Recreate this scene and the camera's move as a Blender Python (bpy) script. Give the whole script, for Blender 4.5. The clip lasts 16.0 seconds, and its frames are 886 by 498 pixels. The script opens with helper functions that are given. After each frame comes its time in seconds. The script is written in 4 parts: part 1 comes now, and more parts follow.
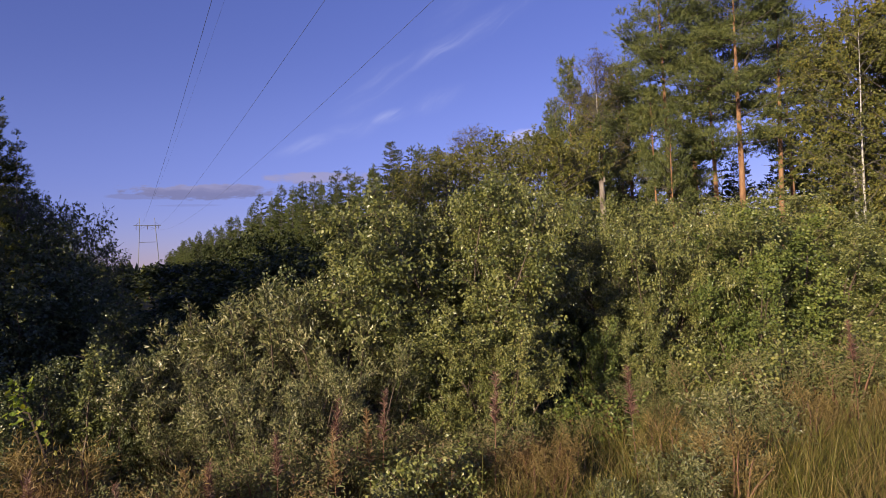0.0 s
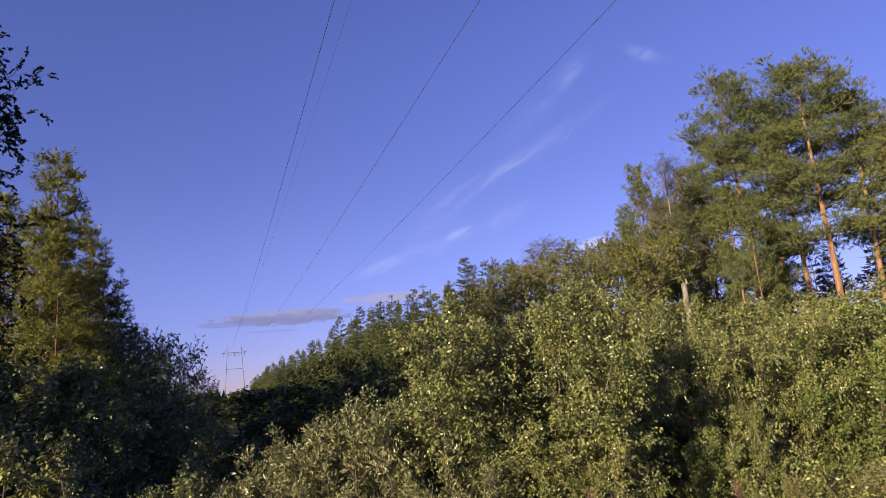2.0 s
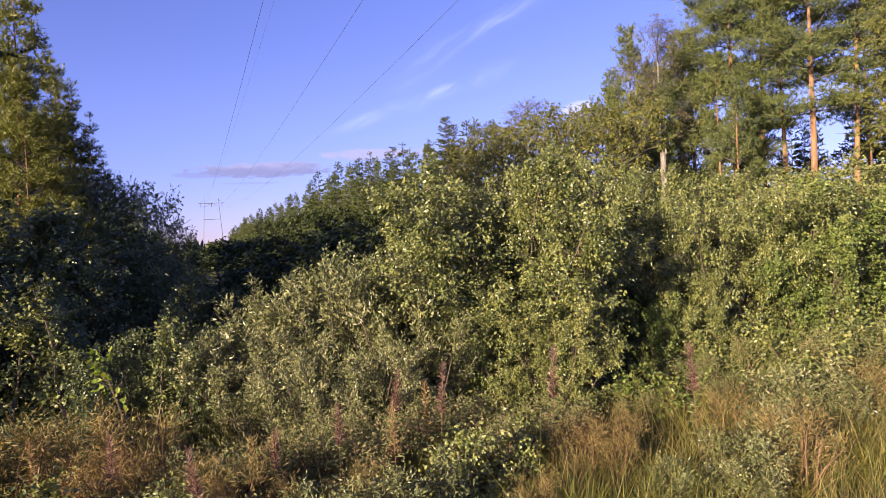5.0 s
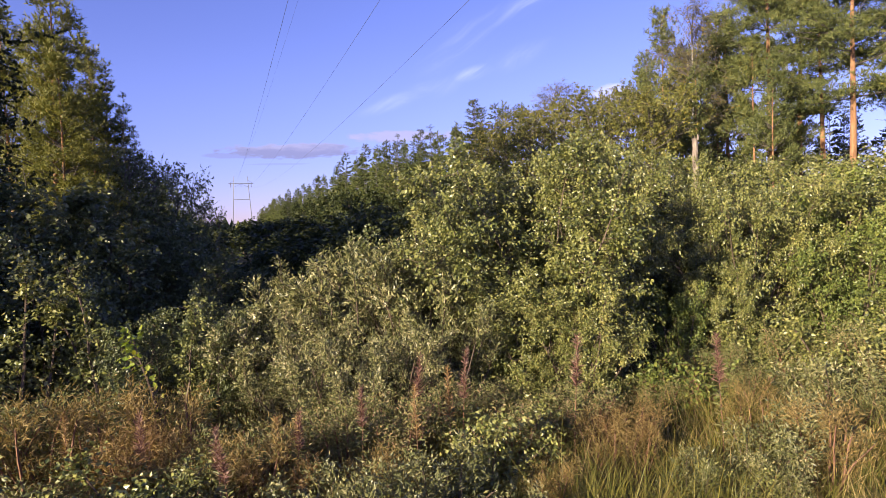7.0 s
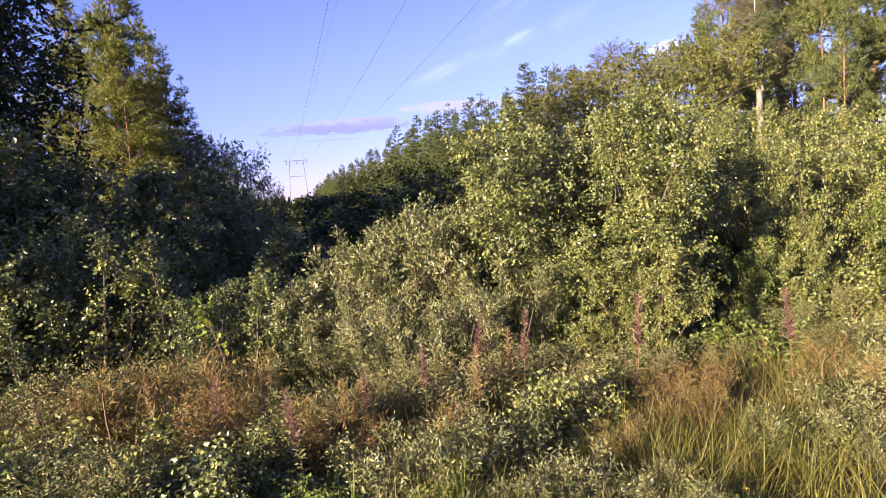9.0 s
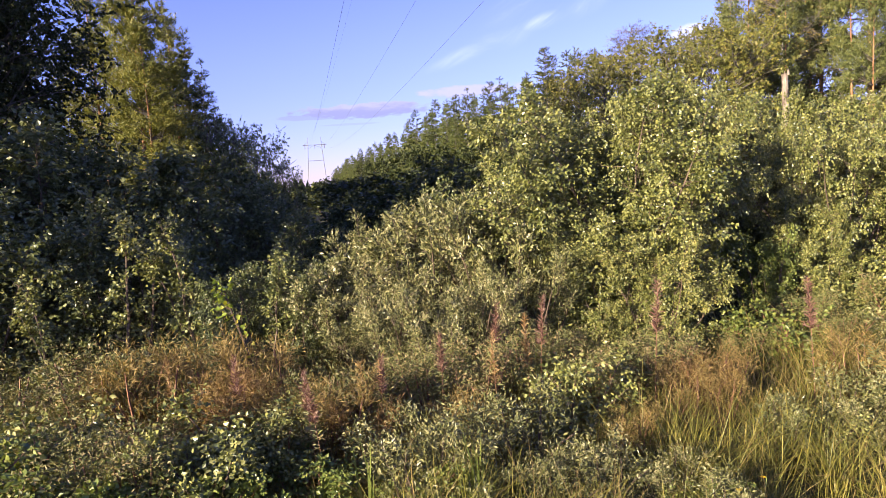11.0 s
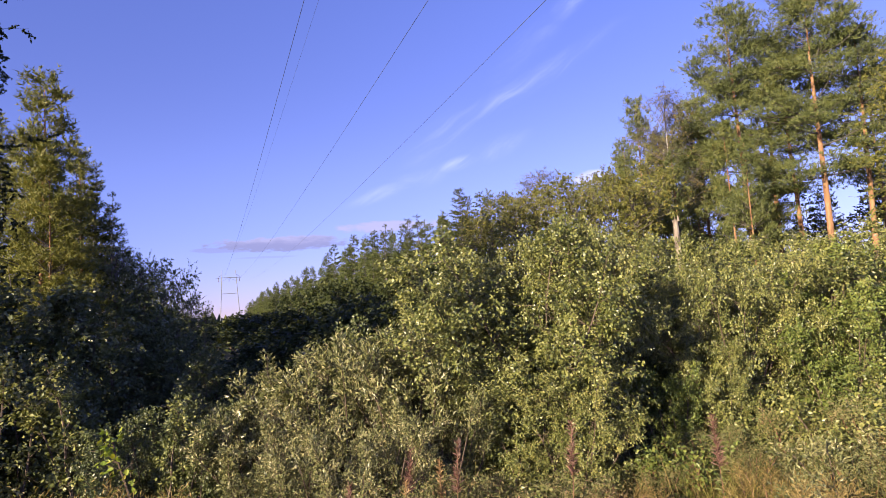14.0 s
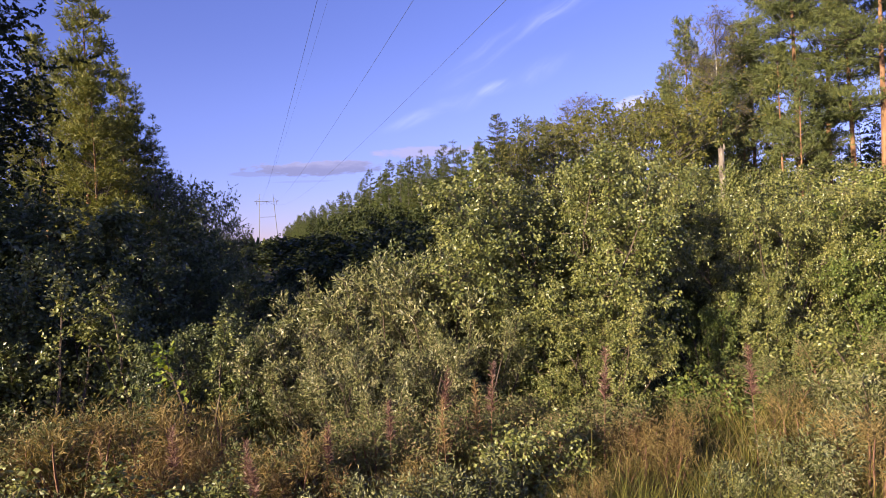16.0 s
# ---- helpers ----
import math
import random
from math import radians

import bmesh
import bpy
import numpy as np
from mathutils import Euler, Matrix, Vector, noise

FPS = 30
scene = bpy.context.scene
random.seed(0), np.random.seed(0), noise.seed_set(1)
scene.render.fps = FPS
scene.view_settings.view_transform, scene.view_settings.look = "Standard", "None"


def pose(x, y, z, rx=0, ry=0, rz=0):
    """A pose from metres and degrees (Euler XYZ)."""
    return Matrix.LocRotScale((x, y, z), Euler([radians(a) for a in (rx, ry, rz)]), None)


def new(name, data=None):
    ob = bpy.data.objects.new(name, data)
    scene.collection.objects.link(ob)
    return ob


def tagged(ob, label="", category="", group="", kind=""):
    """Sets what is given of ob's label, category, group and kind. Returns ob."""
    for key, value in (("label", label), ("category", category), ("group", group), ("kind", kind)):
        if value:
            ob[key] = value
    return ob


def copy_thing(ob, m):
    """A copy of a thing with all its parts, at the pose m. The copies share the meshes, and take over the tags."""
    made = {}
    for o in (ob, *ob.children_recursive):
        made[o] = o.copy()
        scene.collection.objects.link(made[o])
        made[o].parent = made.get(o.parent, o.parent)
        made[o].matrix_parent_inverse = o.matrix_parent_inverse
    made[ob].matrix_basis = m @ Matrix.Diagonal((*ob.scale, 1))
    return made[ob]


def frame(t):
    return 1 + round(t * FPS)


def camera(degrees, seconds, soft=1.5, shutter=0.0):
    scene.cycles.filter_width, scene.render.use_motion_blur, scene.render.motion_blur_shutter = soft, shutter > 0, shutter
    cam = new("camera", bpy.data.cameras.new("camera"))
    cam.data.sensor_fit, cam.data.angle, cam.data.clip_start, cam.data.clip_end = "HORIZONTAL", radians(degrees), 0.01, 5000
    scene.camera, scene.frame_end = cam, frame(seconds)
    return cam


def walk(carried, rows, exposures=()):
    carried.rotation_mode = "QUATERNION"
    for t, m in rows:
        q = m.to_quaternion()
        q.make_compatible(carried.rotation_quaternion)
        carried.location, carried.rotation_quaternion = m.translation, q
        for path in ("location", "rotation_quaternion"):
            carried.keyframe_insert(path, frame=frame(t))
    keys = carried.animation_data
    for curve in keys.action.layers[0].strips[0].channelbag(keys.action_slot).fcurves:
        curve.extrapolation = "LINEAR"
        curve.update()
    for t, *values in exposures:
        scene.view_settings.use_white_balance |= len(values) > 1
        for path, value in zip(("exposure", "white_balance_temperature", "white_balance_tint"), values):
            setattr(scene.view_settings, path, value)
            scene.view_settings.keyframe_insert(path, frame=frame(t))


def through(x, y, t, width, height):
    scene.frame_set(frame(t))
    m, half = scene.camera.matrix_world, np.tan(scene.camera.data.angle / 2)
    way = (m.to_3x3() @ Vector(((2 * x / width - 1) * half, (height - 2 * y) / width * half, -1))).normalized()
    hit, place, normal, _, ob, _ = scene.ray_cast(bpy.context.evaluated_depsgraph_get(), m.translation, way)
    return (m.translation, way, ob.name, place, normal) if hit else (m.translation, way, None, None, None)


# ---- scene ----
# ---------------------------------------------------------------- camera
cam = camera(69.48, 16.0, soft=0.5)
PATH = [
    (0, pose(0.013, 0.000, 1.663, 91.06, 2.68, -25.48)),
    (0.5, pose(-0.014, 0.008, 1.661, 94.78, 2.65, -20.94)),
    (1, pose(-0.015, 0.009, 1.659, 96.62, 2.64, -16.98)),
    (1.5, pose(-0.007, 0.000, 1.650, 97.66, 3.94, -16.73)),
    (2, pose(-0.010, 0.001, 1.649, 101.79, 5.06, -18.40)),
    (2.5, pose(-0.003, -0.004, 1.651, 106.00, 5.53, -21.14)),
    (3, pose(0.005, -0.009, 1.657, 108.27, 5.62, -24.32)),
    (3.5, pose(0.010, -0.012, 1.660, 103.75, 4.73, -26.07)),
    (4, pose(0.001, -0.001, 1.662, 95.04, 4.21, -24.93)),
    (4.5, pose(-0.001, 0.004, 1.659, 90.90, 3.38, -22.27)),
    (4.7, pose(-0.001, 0.004, 1.659, 90.06, 3.17, -21.48)),
    (6.8, pose(0.011, 0.007, 1.677, 87.48, 2.00, -17.95)),
    (7, pose(0.015, 0.010, 1.680, 87.68, 2.09, -18.15)),
    (7.5, pose(0.011, 0.004, 1.623, 86.47, 2.22, -17.34)),
    (8, pose(-0.001, 0.006, 1.615, 85.70, 2.95, -16.19)),
    (8.5, pose(0.005, 0.002, 1.628, 86.02, 3.86, -14.55)),
    (9, pose(-0.009, 0.001, 1.621, 85.26, 4.30, -13.38)),
    (9.5, pose(-0.013, -0.003, 1.617, 84.13, 4.63, -12.77)),
    (9.7, pose(-0.019, -0.005, 1.613, 84.30, 4.59, -12.40)),
    (11.8, pose(-0.008, 0.008, 1.617, 83.92, 3.69, -11.76)),
    (12, pose(-0.011, 0.006, 1.613, 84.09, 3.57, -11.81)),
    (12.5, pose(-0.008, 0.001, 1.622, 88.32, 4.11, -12.51)),
    (13, pose(0.010, -0.011, 1.647, 97.36, 5.72, -14.15)),
    (13.5, pose(0.015, -0.006, 1.665, 99.65, 5.98, -16.92)),
    (14, pose(0.031, -0.006, 1.678, 95.47, 3.92, -19.08)),
    (14.5, pose(0.016, 0.001, 1.683, 91.76, 3.41, -16.74)),
    (15, pose(-0.003, -0.001, 1.681, 89.89, 2.76, -15.54)),
    (15.5, pose(-0.005, -0.006, 1.673, 89.39, 2.76, -15.69)),
    (16, pose(-0.006, -0.006, 1.670, 89.09, 2.85, -16.02)),
]
EXPOSURES = [
    (0.0, 0.66), (0.5, 0.80), (1.0, 1.03), (1.5, 0.75), (2.0, 0.94), (2.5, 0.98), (3.0, 0.66), (3.5, 0.90), (4.0, 1.55), (4.5, 1.50), (4.7, 1.49), (6.8, 1.44), (7.0, 1.46), (7.5, 1.74),
    (8.0, 1.57), (8.5, 1.50), (9.0, 1.90), (9.5, 1.90), (9.7, 1.90), (11.8, 1.86), (12.0, 1.86), (12.5, 1.77), (13.0, 0.55), (13.5, 0.88), (14.0, 1.49), (14.5, 1.38), (15.0, 1.39), (16.0, 1.35),
]
walk(cam, PATH, EXPOSURES)

# ---------------------------------------------------------------- world, sun
SUN_AZ, SUN_EL = -119.0, 15.0      # degrees, clockwise from +y; degrees up


def make_world():
    w = bpy.data.worlds.new("evening_sky")
    scene.world = w
    w.use_nodes = True
    nt = w.node_tree
    nt.nodes.clear()
    N, L = nt.nodes.new, nt.links.new

    def math_node(op, a, b=None, clamp=False):
        n = N("ShaderNodeMath")
        n.operation, n.use_clamp = op, clamp
        for i, v in enumerate((a, b)):
            if v is None:
                continue
            if isinstance(v, (int, float)):
                n.inputs[i].default_value = v
            else:
                L(v, n.inputs[i])
        return n.outputs[0]

    def smooth(v, lo, hi):
        n = N("ShaderNodeMapRange")
        n.interpolation_type = "SMOOTHERSTEP"
        L(v, n.inputs[0])
        n.inputs[1].default_value, n.inputs[2].default_value = lo, hi
        return n.outputs[0]

    def noise_node(a, b, sa, sb, detail, rough=0.6, shift=0.0):
        c = N("ShaderNodeCombineXYZ")
        L(math_node("MULTIPLY", a, sa), c.inputs[0])
        L(math_node("MULTIPLY", b, sb), c.inputs[1])
        c.inputs[2].default_value = shift
        n = N("ShaderNodeTexNoise")
        n.inputs["Scale"].default_value = 1.0
        n.inputs["Detail"].default_value, n.inputs["Roughness"].default_value = detail, rough
        L(c.outputs[0], n.inputs["Vector"])
        return n.outputs[0]

    sky = N("ShaderNodeTexSky")
    sky.sky_type, sky.sun_disc = "NISHITA", False
    sky.sun_elevation, sky.sun_rotation = radians(SUN_EL), radians(SUN_AZ)
    sky.air_density, sky.dust_density, sky.ozone_density = 1.0, 0.1, 2.0
    tint = N("ShaderNodeMix")
    tint.data_type, tint.blend_type = "RGBA", "MULTIPLY"
    tint.inputs[0].default_value = 1.0
    L(sky.outputs[0], tint.inputs[6])
    tint.inputs[7].default_value = (1.0, 0.825, 1.58, 1)

    co = N("ShaderNodeTexCoord")
    sep = N("ShaderNodeSeparateXYZ")
    L(co.outputs["Generated"], sep.inputs[0])
    az = math_node("MULTIPLY", math_node("ARCTAN2", sep.outputs[0], sep.outputs[1]), 180 / math.pi)
    el = math_node("MULTIPLY", math_node("ARCSINE", sep.outputs[2]), 180 / math.pi)

    def blob(a0, e0, ra, re, noise_out, strength):
        da = math_node("DIVIDE", math_node("SUBTRACT", az, a0), ra)
        de = math_node("DIVIDE", math_node("SUBTRACT", el, e0), re)
        r = math_node("SQRT", math_node("ADD", math_node("MULTIPLY", da, da), math_node("MULTIPLY", de, de)))
        r = math_node("ADD", r, math_node("MULTIPLY", math_node("SUBTRACT", noise_out, 0.5), strength))
        return math_node("SUBTRACT", 1.0, smooth(r, 0.60, 1.0))

    fluff = noise_node(az, el, 0.55, 1.6, 5.0)
    band = blob(5.2, 6.7, 6.9, 0.72, fluff, 1.8)
    band = math_node("MAXIMUM", band, math_node("MULTIPLY", blob(14.6, 7.8, 5.6, 0.55, fluff, 1.5), 0.85))
    band = math_node("MAXIMUM", band, math_node("MULTIPLY", blob(1.0, 6.35, 4.0, 0.3, fluff, 1.2), 0.6))
    band = math_node("MAXIMUM", band, math_node("MULTIPLY", blob(4.0, 5.6, 3.0, 0.12, fluff, 0.8), 0.3))
    puff = blob(33.2, 10.5, 1.9, 0.9, fluff, 0.9)
    # high streaks, drawn out along one slanting direction
    u = math_node("ADD", math_node("MULTIPLY", az, 0.875), math_node("MULTIPLY", el, 0.485))
    v = math_node("ADD", math_node("MULTIPLY", az, -0.485), math_node("MULTIPLY", el, 0.875))
    warp = noise_node(u, v, 0.10, 0.16, 2.0, 0.5, 3.0)
    v2 = math_node("ADD", v, math_node("MULTIPLY", math_node("SUBTRACT", warp, 0.5), 4.2))
    v3 = math_node("ADD", v2, math_node("MULTIPLY", u, -0.12))
    streak = smooth(noise_node(u, v2, 0.085, 0.5, 7.0, 0.66, 7.3), 0.40, 0.86)
    streak = math_node("MAXIMUM", streak, math_node("MULTIPLY", smooth(noise_node(u, v3, 0.075, 0.9, 6.0, 0.62, 21.7), 0.46, 0.84), 0.8))
    # wisps: from azimuth and height to azimuth and height, breadth, strength
    cirrus = None
    for a0, e0, a1, e1, breadth, strong in ((20.5, 16.2, 35.0, 22.3, 0.95, 0.8), (17.0, 13.2, 23.5, 17.6, 1.5, 0.55), (30.8, 24.2, 34.8, 27.0, 0.85, 0.8), (38.0, 26.6, 41.9, 24.8, 0.55, 0.7),
                                            (19.4, 12.5, 23.4, 13.4, 0.55, 1.25), (22.6, 13.3, 27.8, 14.9, 0.75, 0.75), (11.5, 9.8, 17.2, 11.5, 0.6, 0.8), (15.5, 11.4, 21.0, 12.7, 0.8, 0.45), (25.0, 19.8, 31.5, 24.6, 1.1, 0.4)):
        half, turn = math.hypot(a1 - a0, e1 - e0) / 2, math.atan2(e1 - e0, a1 - a0)
        da, de = math_node("SUBTRACT", az, (a0 + a1) / 2), math_node("SUBTRACT", el, (e0 + e1) / 2)
        along = math_node("ADD", math_node("MULTIPLY", da, math.cos(turn) / half), math_node("MULTIPLY", de, math.sin(turn) / half))
        cross = math_node("ADD", math_node("MULTIPLY", da, -math.sin(turn) / breadth), math_node("MULTIPLY", de, math.cos(turn) / breadth))
        cross = math_node("ADD", cross, math_node("MULTIPLY", math_node("SUBTRACT", warp, 0.5), 1.6))
        r = math_node("SQRT", math_node("ADD", math_node("MULTIPLY", along, along), math_node("MULTIPLY", cross, cross)))
        wisp = math_node("MULTIPLY", math_node("SUBTRACT", 1.0, smooth(r, 0.0, 1.6)), strong)
        cirrus = wisp if cirrus is None else math_node("MAXIMUM", cirrus, wisp)
    cirrus = math_node("MULTIPLY", cirrus, math_node("ADD", math_node("MULTIPLY", streak, 1.5), 0.12))
    top_light = math_node("MULTIPLY", smooth(math_node("ADD", el, math_node("MULTIPLY", fluff, 1.6)), 7.2, 8.5), band)

    def over(base, colour, fac):
        m = N("ShaderNodeMix")
        m.data_type = "RGBA"
        L(fac, m.inputs[0])
        L(base, m.inputs[6])
        m.inputs[7].default_value = (*colour, 1)
        return m.outputs[2]

    col = over(tint.outputs[2], (7.2, 7.6, 11.0), math_node("MULTIPLY", cirrus, 0.25))
    col = over(col, (2.8, 2.65, 4.4), math_node("MULTIPLY", band, 0.85))
    col = over(col, (8.6, 7.6, 10.2), math_node("MULTIPLY", top_light, 0.3))
    col = over(col, (11.0, 9.6, 11.5), math_node("MULTIPLY", puff, 0.28))
    haze = N("ShaderNodeMix")
    haze.data_type, haze.blend_type = "RGBA", "MULTIPLY"
    L(math_node("SUBTRACT", 1.0, smooth(el, 1.0, 15.0)), haze.inputs[0])
    L(col, haze.inputs[6])
    haze.inputs[7].default_value = (0.80, 0.86, 1.0, 1)
    high = N("ShaderNodeMix")
    high.data_type, high.blend_type = "RGBA", "MULTIPLY"
    L(smooth(el, 14.0, 34.0), high.inputs[0])
    L(haze.outputs[2], high.inputs[6])
    high.inputs[7].default_value = (1.10, 1.13, 1.14, 1)
    col = high.outputs[2]
    bg = N("ShaderNodeBackground")
    bg.inputs[1].default_value = 0.055
    L(col, bg.inputs[0])
    L(bg.outputs[0], N("ShaderNodeOutputWorld").inputs[0])


make_world()
sun = new("sun", bpy.data.lights.new("sun", "SUN"))
sun.data.energy, sun.data.angle, sun.data.color = 5.0, radians(0.6), (1.0, 0.83, 0.60)
a_, e_ = radians(SUN_AZ), radians(SUN_EL)
to_sun = Vector((math.sin(a_) * math.cos(e_), math.cos(a_) * math.cos(e_), math.sin(e_)))
sun.matrix_world = Matrix.Translation((0, 0, 60)) @ to_sun.to_track_quat("Z", "Y").to_matrix().to_4x4()


# ---------------------------------------------------------------- materials
def ramp_node(nt, stops):
    r = nt.nodes.new("ShaderNodeValToRGB")
    els = r.color_ramp.elements
    while len(els) < len(stops):
        els.new(0.5)
    for e, (p, c) in zip(els, stops):
        e.position, e.color = p, (*c, 1)
    return r


def leaf_material(name, stops, rough=0.42, through=0.3, patch=1.2, specular=0.5):
    """Leaves or blades: every one its own tone, patches of tone over the plant, light shining through."""
    m = bpy.data.materials.new(name)
    m.use_nodes = True
    nt = m.node_tree
    nt.nodes.clear()
    N, L = nt.nodes.new, nt.links.new
    geo, obj, co = N("ShaderNodeNewGeometry"), N("ShaderNodeObjectInfo"), N("ShaderNodeTexCoord")
    no = N("ShaderNodeTexNoise")
    no.inputs["Scale"].default_value, no.inputs["Detail"].default_value = patch, 3.0
    L(co.outputs["Object"], no.inputs["Vector"])
    a = N("ShaderNodeMath")
    a.operation = "MULTIPLY_ADD"
    L(geo.outputs["Random Per Island"], a.inputs[0])
    a.inputs[1].default_value = 0.62
    b = N("ShaderNodeMath")
    b.operation = "MULTIPLY_ADD"
    L(no.outputs[0], b.inputs[0])
    b.inputs[1].default_value, b.inputs[2].default_value = 0.75, -0.22
    L(b.outputs[0], a.inputs[2])
    c = N("ShaderNodeMath")
    c.operation = "MULTIPLY_ADD"
    L(obj.outputs["Random"], c.inputs[0])
    c.inputs[1].default_value = 0.16
    L(a.outputs[0], c.inputs[2])
    r = ramp_node(nt, stops)
    L(c.outputs[0], r.inputs[0])
    p = N("ShaderNodeBsdfPrincipled")
    p.inputs["Roughness"].default_value = rough
    p.inputs["Specular IOR Level"].default_value = specular
    L(r.outputs[0], p.inputs["Base Color"])
    t = N("ShaderNodeBsdfTranslucent")
    g = N("ShaderNodeMix")
    g.data_type, g.blend_type = "RGBA", "MULTIPLY"
    g.inputs[0].default_value = 1.0
    L(r.outputs[0], g.inputs[6])
    g.inputs[7].default_value = (1.5, 1.5, 0.7, 1)
    L(g.outputs[2], t.inputs[0])
    mix = N("ShaderNodeMixShader")
    mix.inputs[0].default_value = through
    L(p.outputs[0], mix.inputs[1])
    L(t.outputs[0], mix.inputs[2])
    L(mix.outputs[0], N("ShaderNodeOutputMaterial").inputs[0])
    return m


def bark_material(name, stops, scale=(8, 8, 2.5), rough=0.85, bump=0.6, detail=6.0, axis=None):
    """Bark, wood or metal: a stretched noise through a ramp, with relief. axis: (stops, low, high) a second ramp mixed in along the height."""
    m = bpy.data.materials.new(name)
    m.use_nodes = True
    nt = m.node_tree
    N, L = nt.nodes.new, nt.links.new
    p = nt.nodes["Principled BSDF"]
    co, mp = N("ShaderNodeTexCoord"), N("ShaderNodeMapping")
    mp.inputs["Scale"].default_value = scale
    L(co.outputs["Object"], mp.inputs["Vector"])
    no = N("ShaderNodeTexNoise")
    no.inputs["Scale"].default_value, no.inputs["Detail"].default_value = 1.0, detail
    no.inputs["Roughness"].default_value = 0.65
    L(mp.outputs[0], no.inputs["Vector"])
    r = ramp_node(nt, stops)
    L(no.outputs[0], r.inputs[0])
    out = r.outputs[0]
    if axis:
        stops2, lo, hi = axis
        r2 = ramp_node(nt, stops2)
        L(no.outputs[0], r2.inputs[0])
        sep = N("ShaderNodeSeparateXYZ")
        L(co.outputs["Object"], sep.inputs[0])
        ad = N("ShaderNodeMath")
        ad.operation = "MULTIPLY_ADD"
        L(no.outputs[0], ad.inputs[0])
        ad.inputs[1].default_value = (hi - lo) * 0.9
        L(sep.outputs[2], ad.inputs[2])
        mr = N("ShaderNodeMapRange")
        mr.inputs[1].default_value, mr.inputs[2].default_value = lo + (hi - lo) * 0.45, hi + (hi - lo) * 0.45
        L(ad.outputs[0], mr.inputs[0])
        mx = N("ShaderNodeMix")
        mx.data_type = "RGBA"
        L(mr.outputs[0], mx.inputs[0])
        L(out, mx.inputs[6])
        L(r2.outputs[0], mx.inputs[7])
        out = mx.outputs[2]
    L(out, p.inputs["Base Color"])
    p.inputs["Roughness"].default_value = rough
    bp = N("ShaderNodeBump")
    bp.inputs["Strength"].default_value, bp.inputs["Distance"].default_value = bump, 0.02
    L(no.outputs[0], bp.inputs["Height"])
    L(bp.outputs[0], p.inputs["Normal"])
    return m


M_BIRCH_LEAF = leaf_material("birch_leaf", [(0.0, (0.030, 0.041, 0.012)), (0.32, (0.070, 0.084, 0.023)), (0.6, (0.172, 0.180, 0.048)), (0.85, (0.245, 0.240, 0.078)), (1.0, (0.34, 0.29, 0.085))], 0.36, 0.09, specular=0.5)
M_FRESH_LEAF = leaf_material("fresh_leaf", [(0.0, (0.045, 0.068, 0.018)), (0.5, (0.125, 0.158, 0.038)), (1.0, (0.230, 0.240, 0.056))], 0.38, 0.15, specular=0.32)
M_WILLOW_LEAF = leaf_material("willow_leaf", [(0.0, (0.030, 0.038, 0.013)), (0.4, (0.100, 0.107, 0.038)), (0.75, (0.225, 0.215, 0.09)), (1.0, (0.46, 0.40, 0.22))], 0.36, 0.08, specular=0.42)
M_ALDER_LEAF = leaf_material("alder_leaf", [(0.0, (0.030, 0.044, 0.019)), (0.5, (0.086, 0.104, 0.038)), (1.0, (0.17, 0.172, 0.06))], 0.36, 0.10, specular=0.42)
# darker copy of the alder leaf: shade put into the colour
M_SHADED_LEAF = leaf_material("shaded_leaf", [(0.0, (0.016, 0.024, 0.009)), (0.5, (0.036, 0.048, 0.016)), (1.0, (0.08, 0.085, 0.026))], 0.5, 0.10, specular=0.2)
M_TREE_LEAF = leaf_material("tree_birch_leaf", [(0.0, (0.036, 0.048, 0.013)), (0.4, (0.10, 0.106, 0.024)), (0.75, (0.18, 0.168, 0.036)), (1.0, (0.28, 0.215, 0.045))], 0.42, 0.14, specular=0.32)
M_YELLOW_LEAF = leaf_material("yellow_leaf", [(0.0, (0.10, 0.16, 0.02)), (0.6, (0.22, 0.26, 0.03)), (1.0, (0.46, 0.32, 0.04))], 0.45, 0.28)
M_AUTUMN_LEAF = leaf_material("autumn_leaf", [(0.0, (0.05, 0.06, 0.015)), (0.45, (0.13, 0.115, 0.022)), (0.8, (0.23, 0.16, 0.03)), (1.0, (0.30, 0.14, 0.03))], 0.5, 0.28)
M_PINE_NEEDLE = leaf_material("pine_needle", [(0.0, (0.024, 0.035, 0.015)), (0.45, (0.084, 0.104, 0.034)), (0.8, (0.165, 0.175, 0.050)), (1.0, (0.25, 0.22, 0.065))], 0.5, 0.12, 0.6, 0.35)
# lighter, yellower copy of the pine needle: low sun put into the colour
M_SUNLIT_NEEDLE = leaf_material("sunlit_pine_needle", [(0.0, (0.045, 0.056, 0.016)), (0.45, (0.125, 0.134, 0.03)), (0.8, (0.20, 0.19, 0.04)), (1.0, (0.27, 0.215, 0.046))], 0.5, 0.18, 0.6, 0.35)
M_EDGE_NEEDLE = leaf_material("edge_pine_needle", [(0.0, (0.030, 0.045, 0.016)), (0.45, (0.082, 0.102, 0.030)), (0.8, (0.135, 0.152, 0.040)), (1.0, (0.20, 0.185, 0.05))], 0.55, 0.12, 0.6, 0.3)
M_SPRUCE_NEEDLE = leaf_material("spruce_needle", [(0.0, (0.022, 0.032, 0.013)), (0.5, (0.055, 0.066, 0.021)), (1.0, (0.11, 0.112, 0.03))], 0.6, 0.1, 0.6, 0.15)
M_GRASS_GREEN = leaf_material("grass_green", [(0.0, (0.042, 0.052, 0.013)), (0.4, (0.115, 0.118, 0.024)), (0.8, (0.235, 0.205, 0.045)), (1.0, (0.38, 0.30, 0.105))], 0.5, 0.18, 2.6, 0.3)
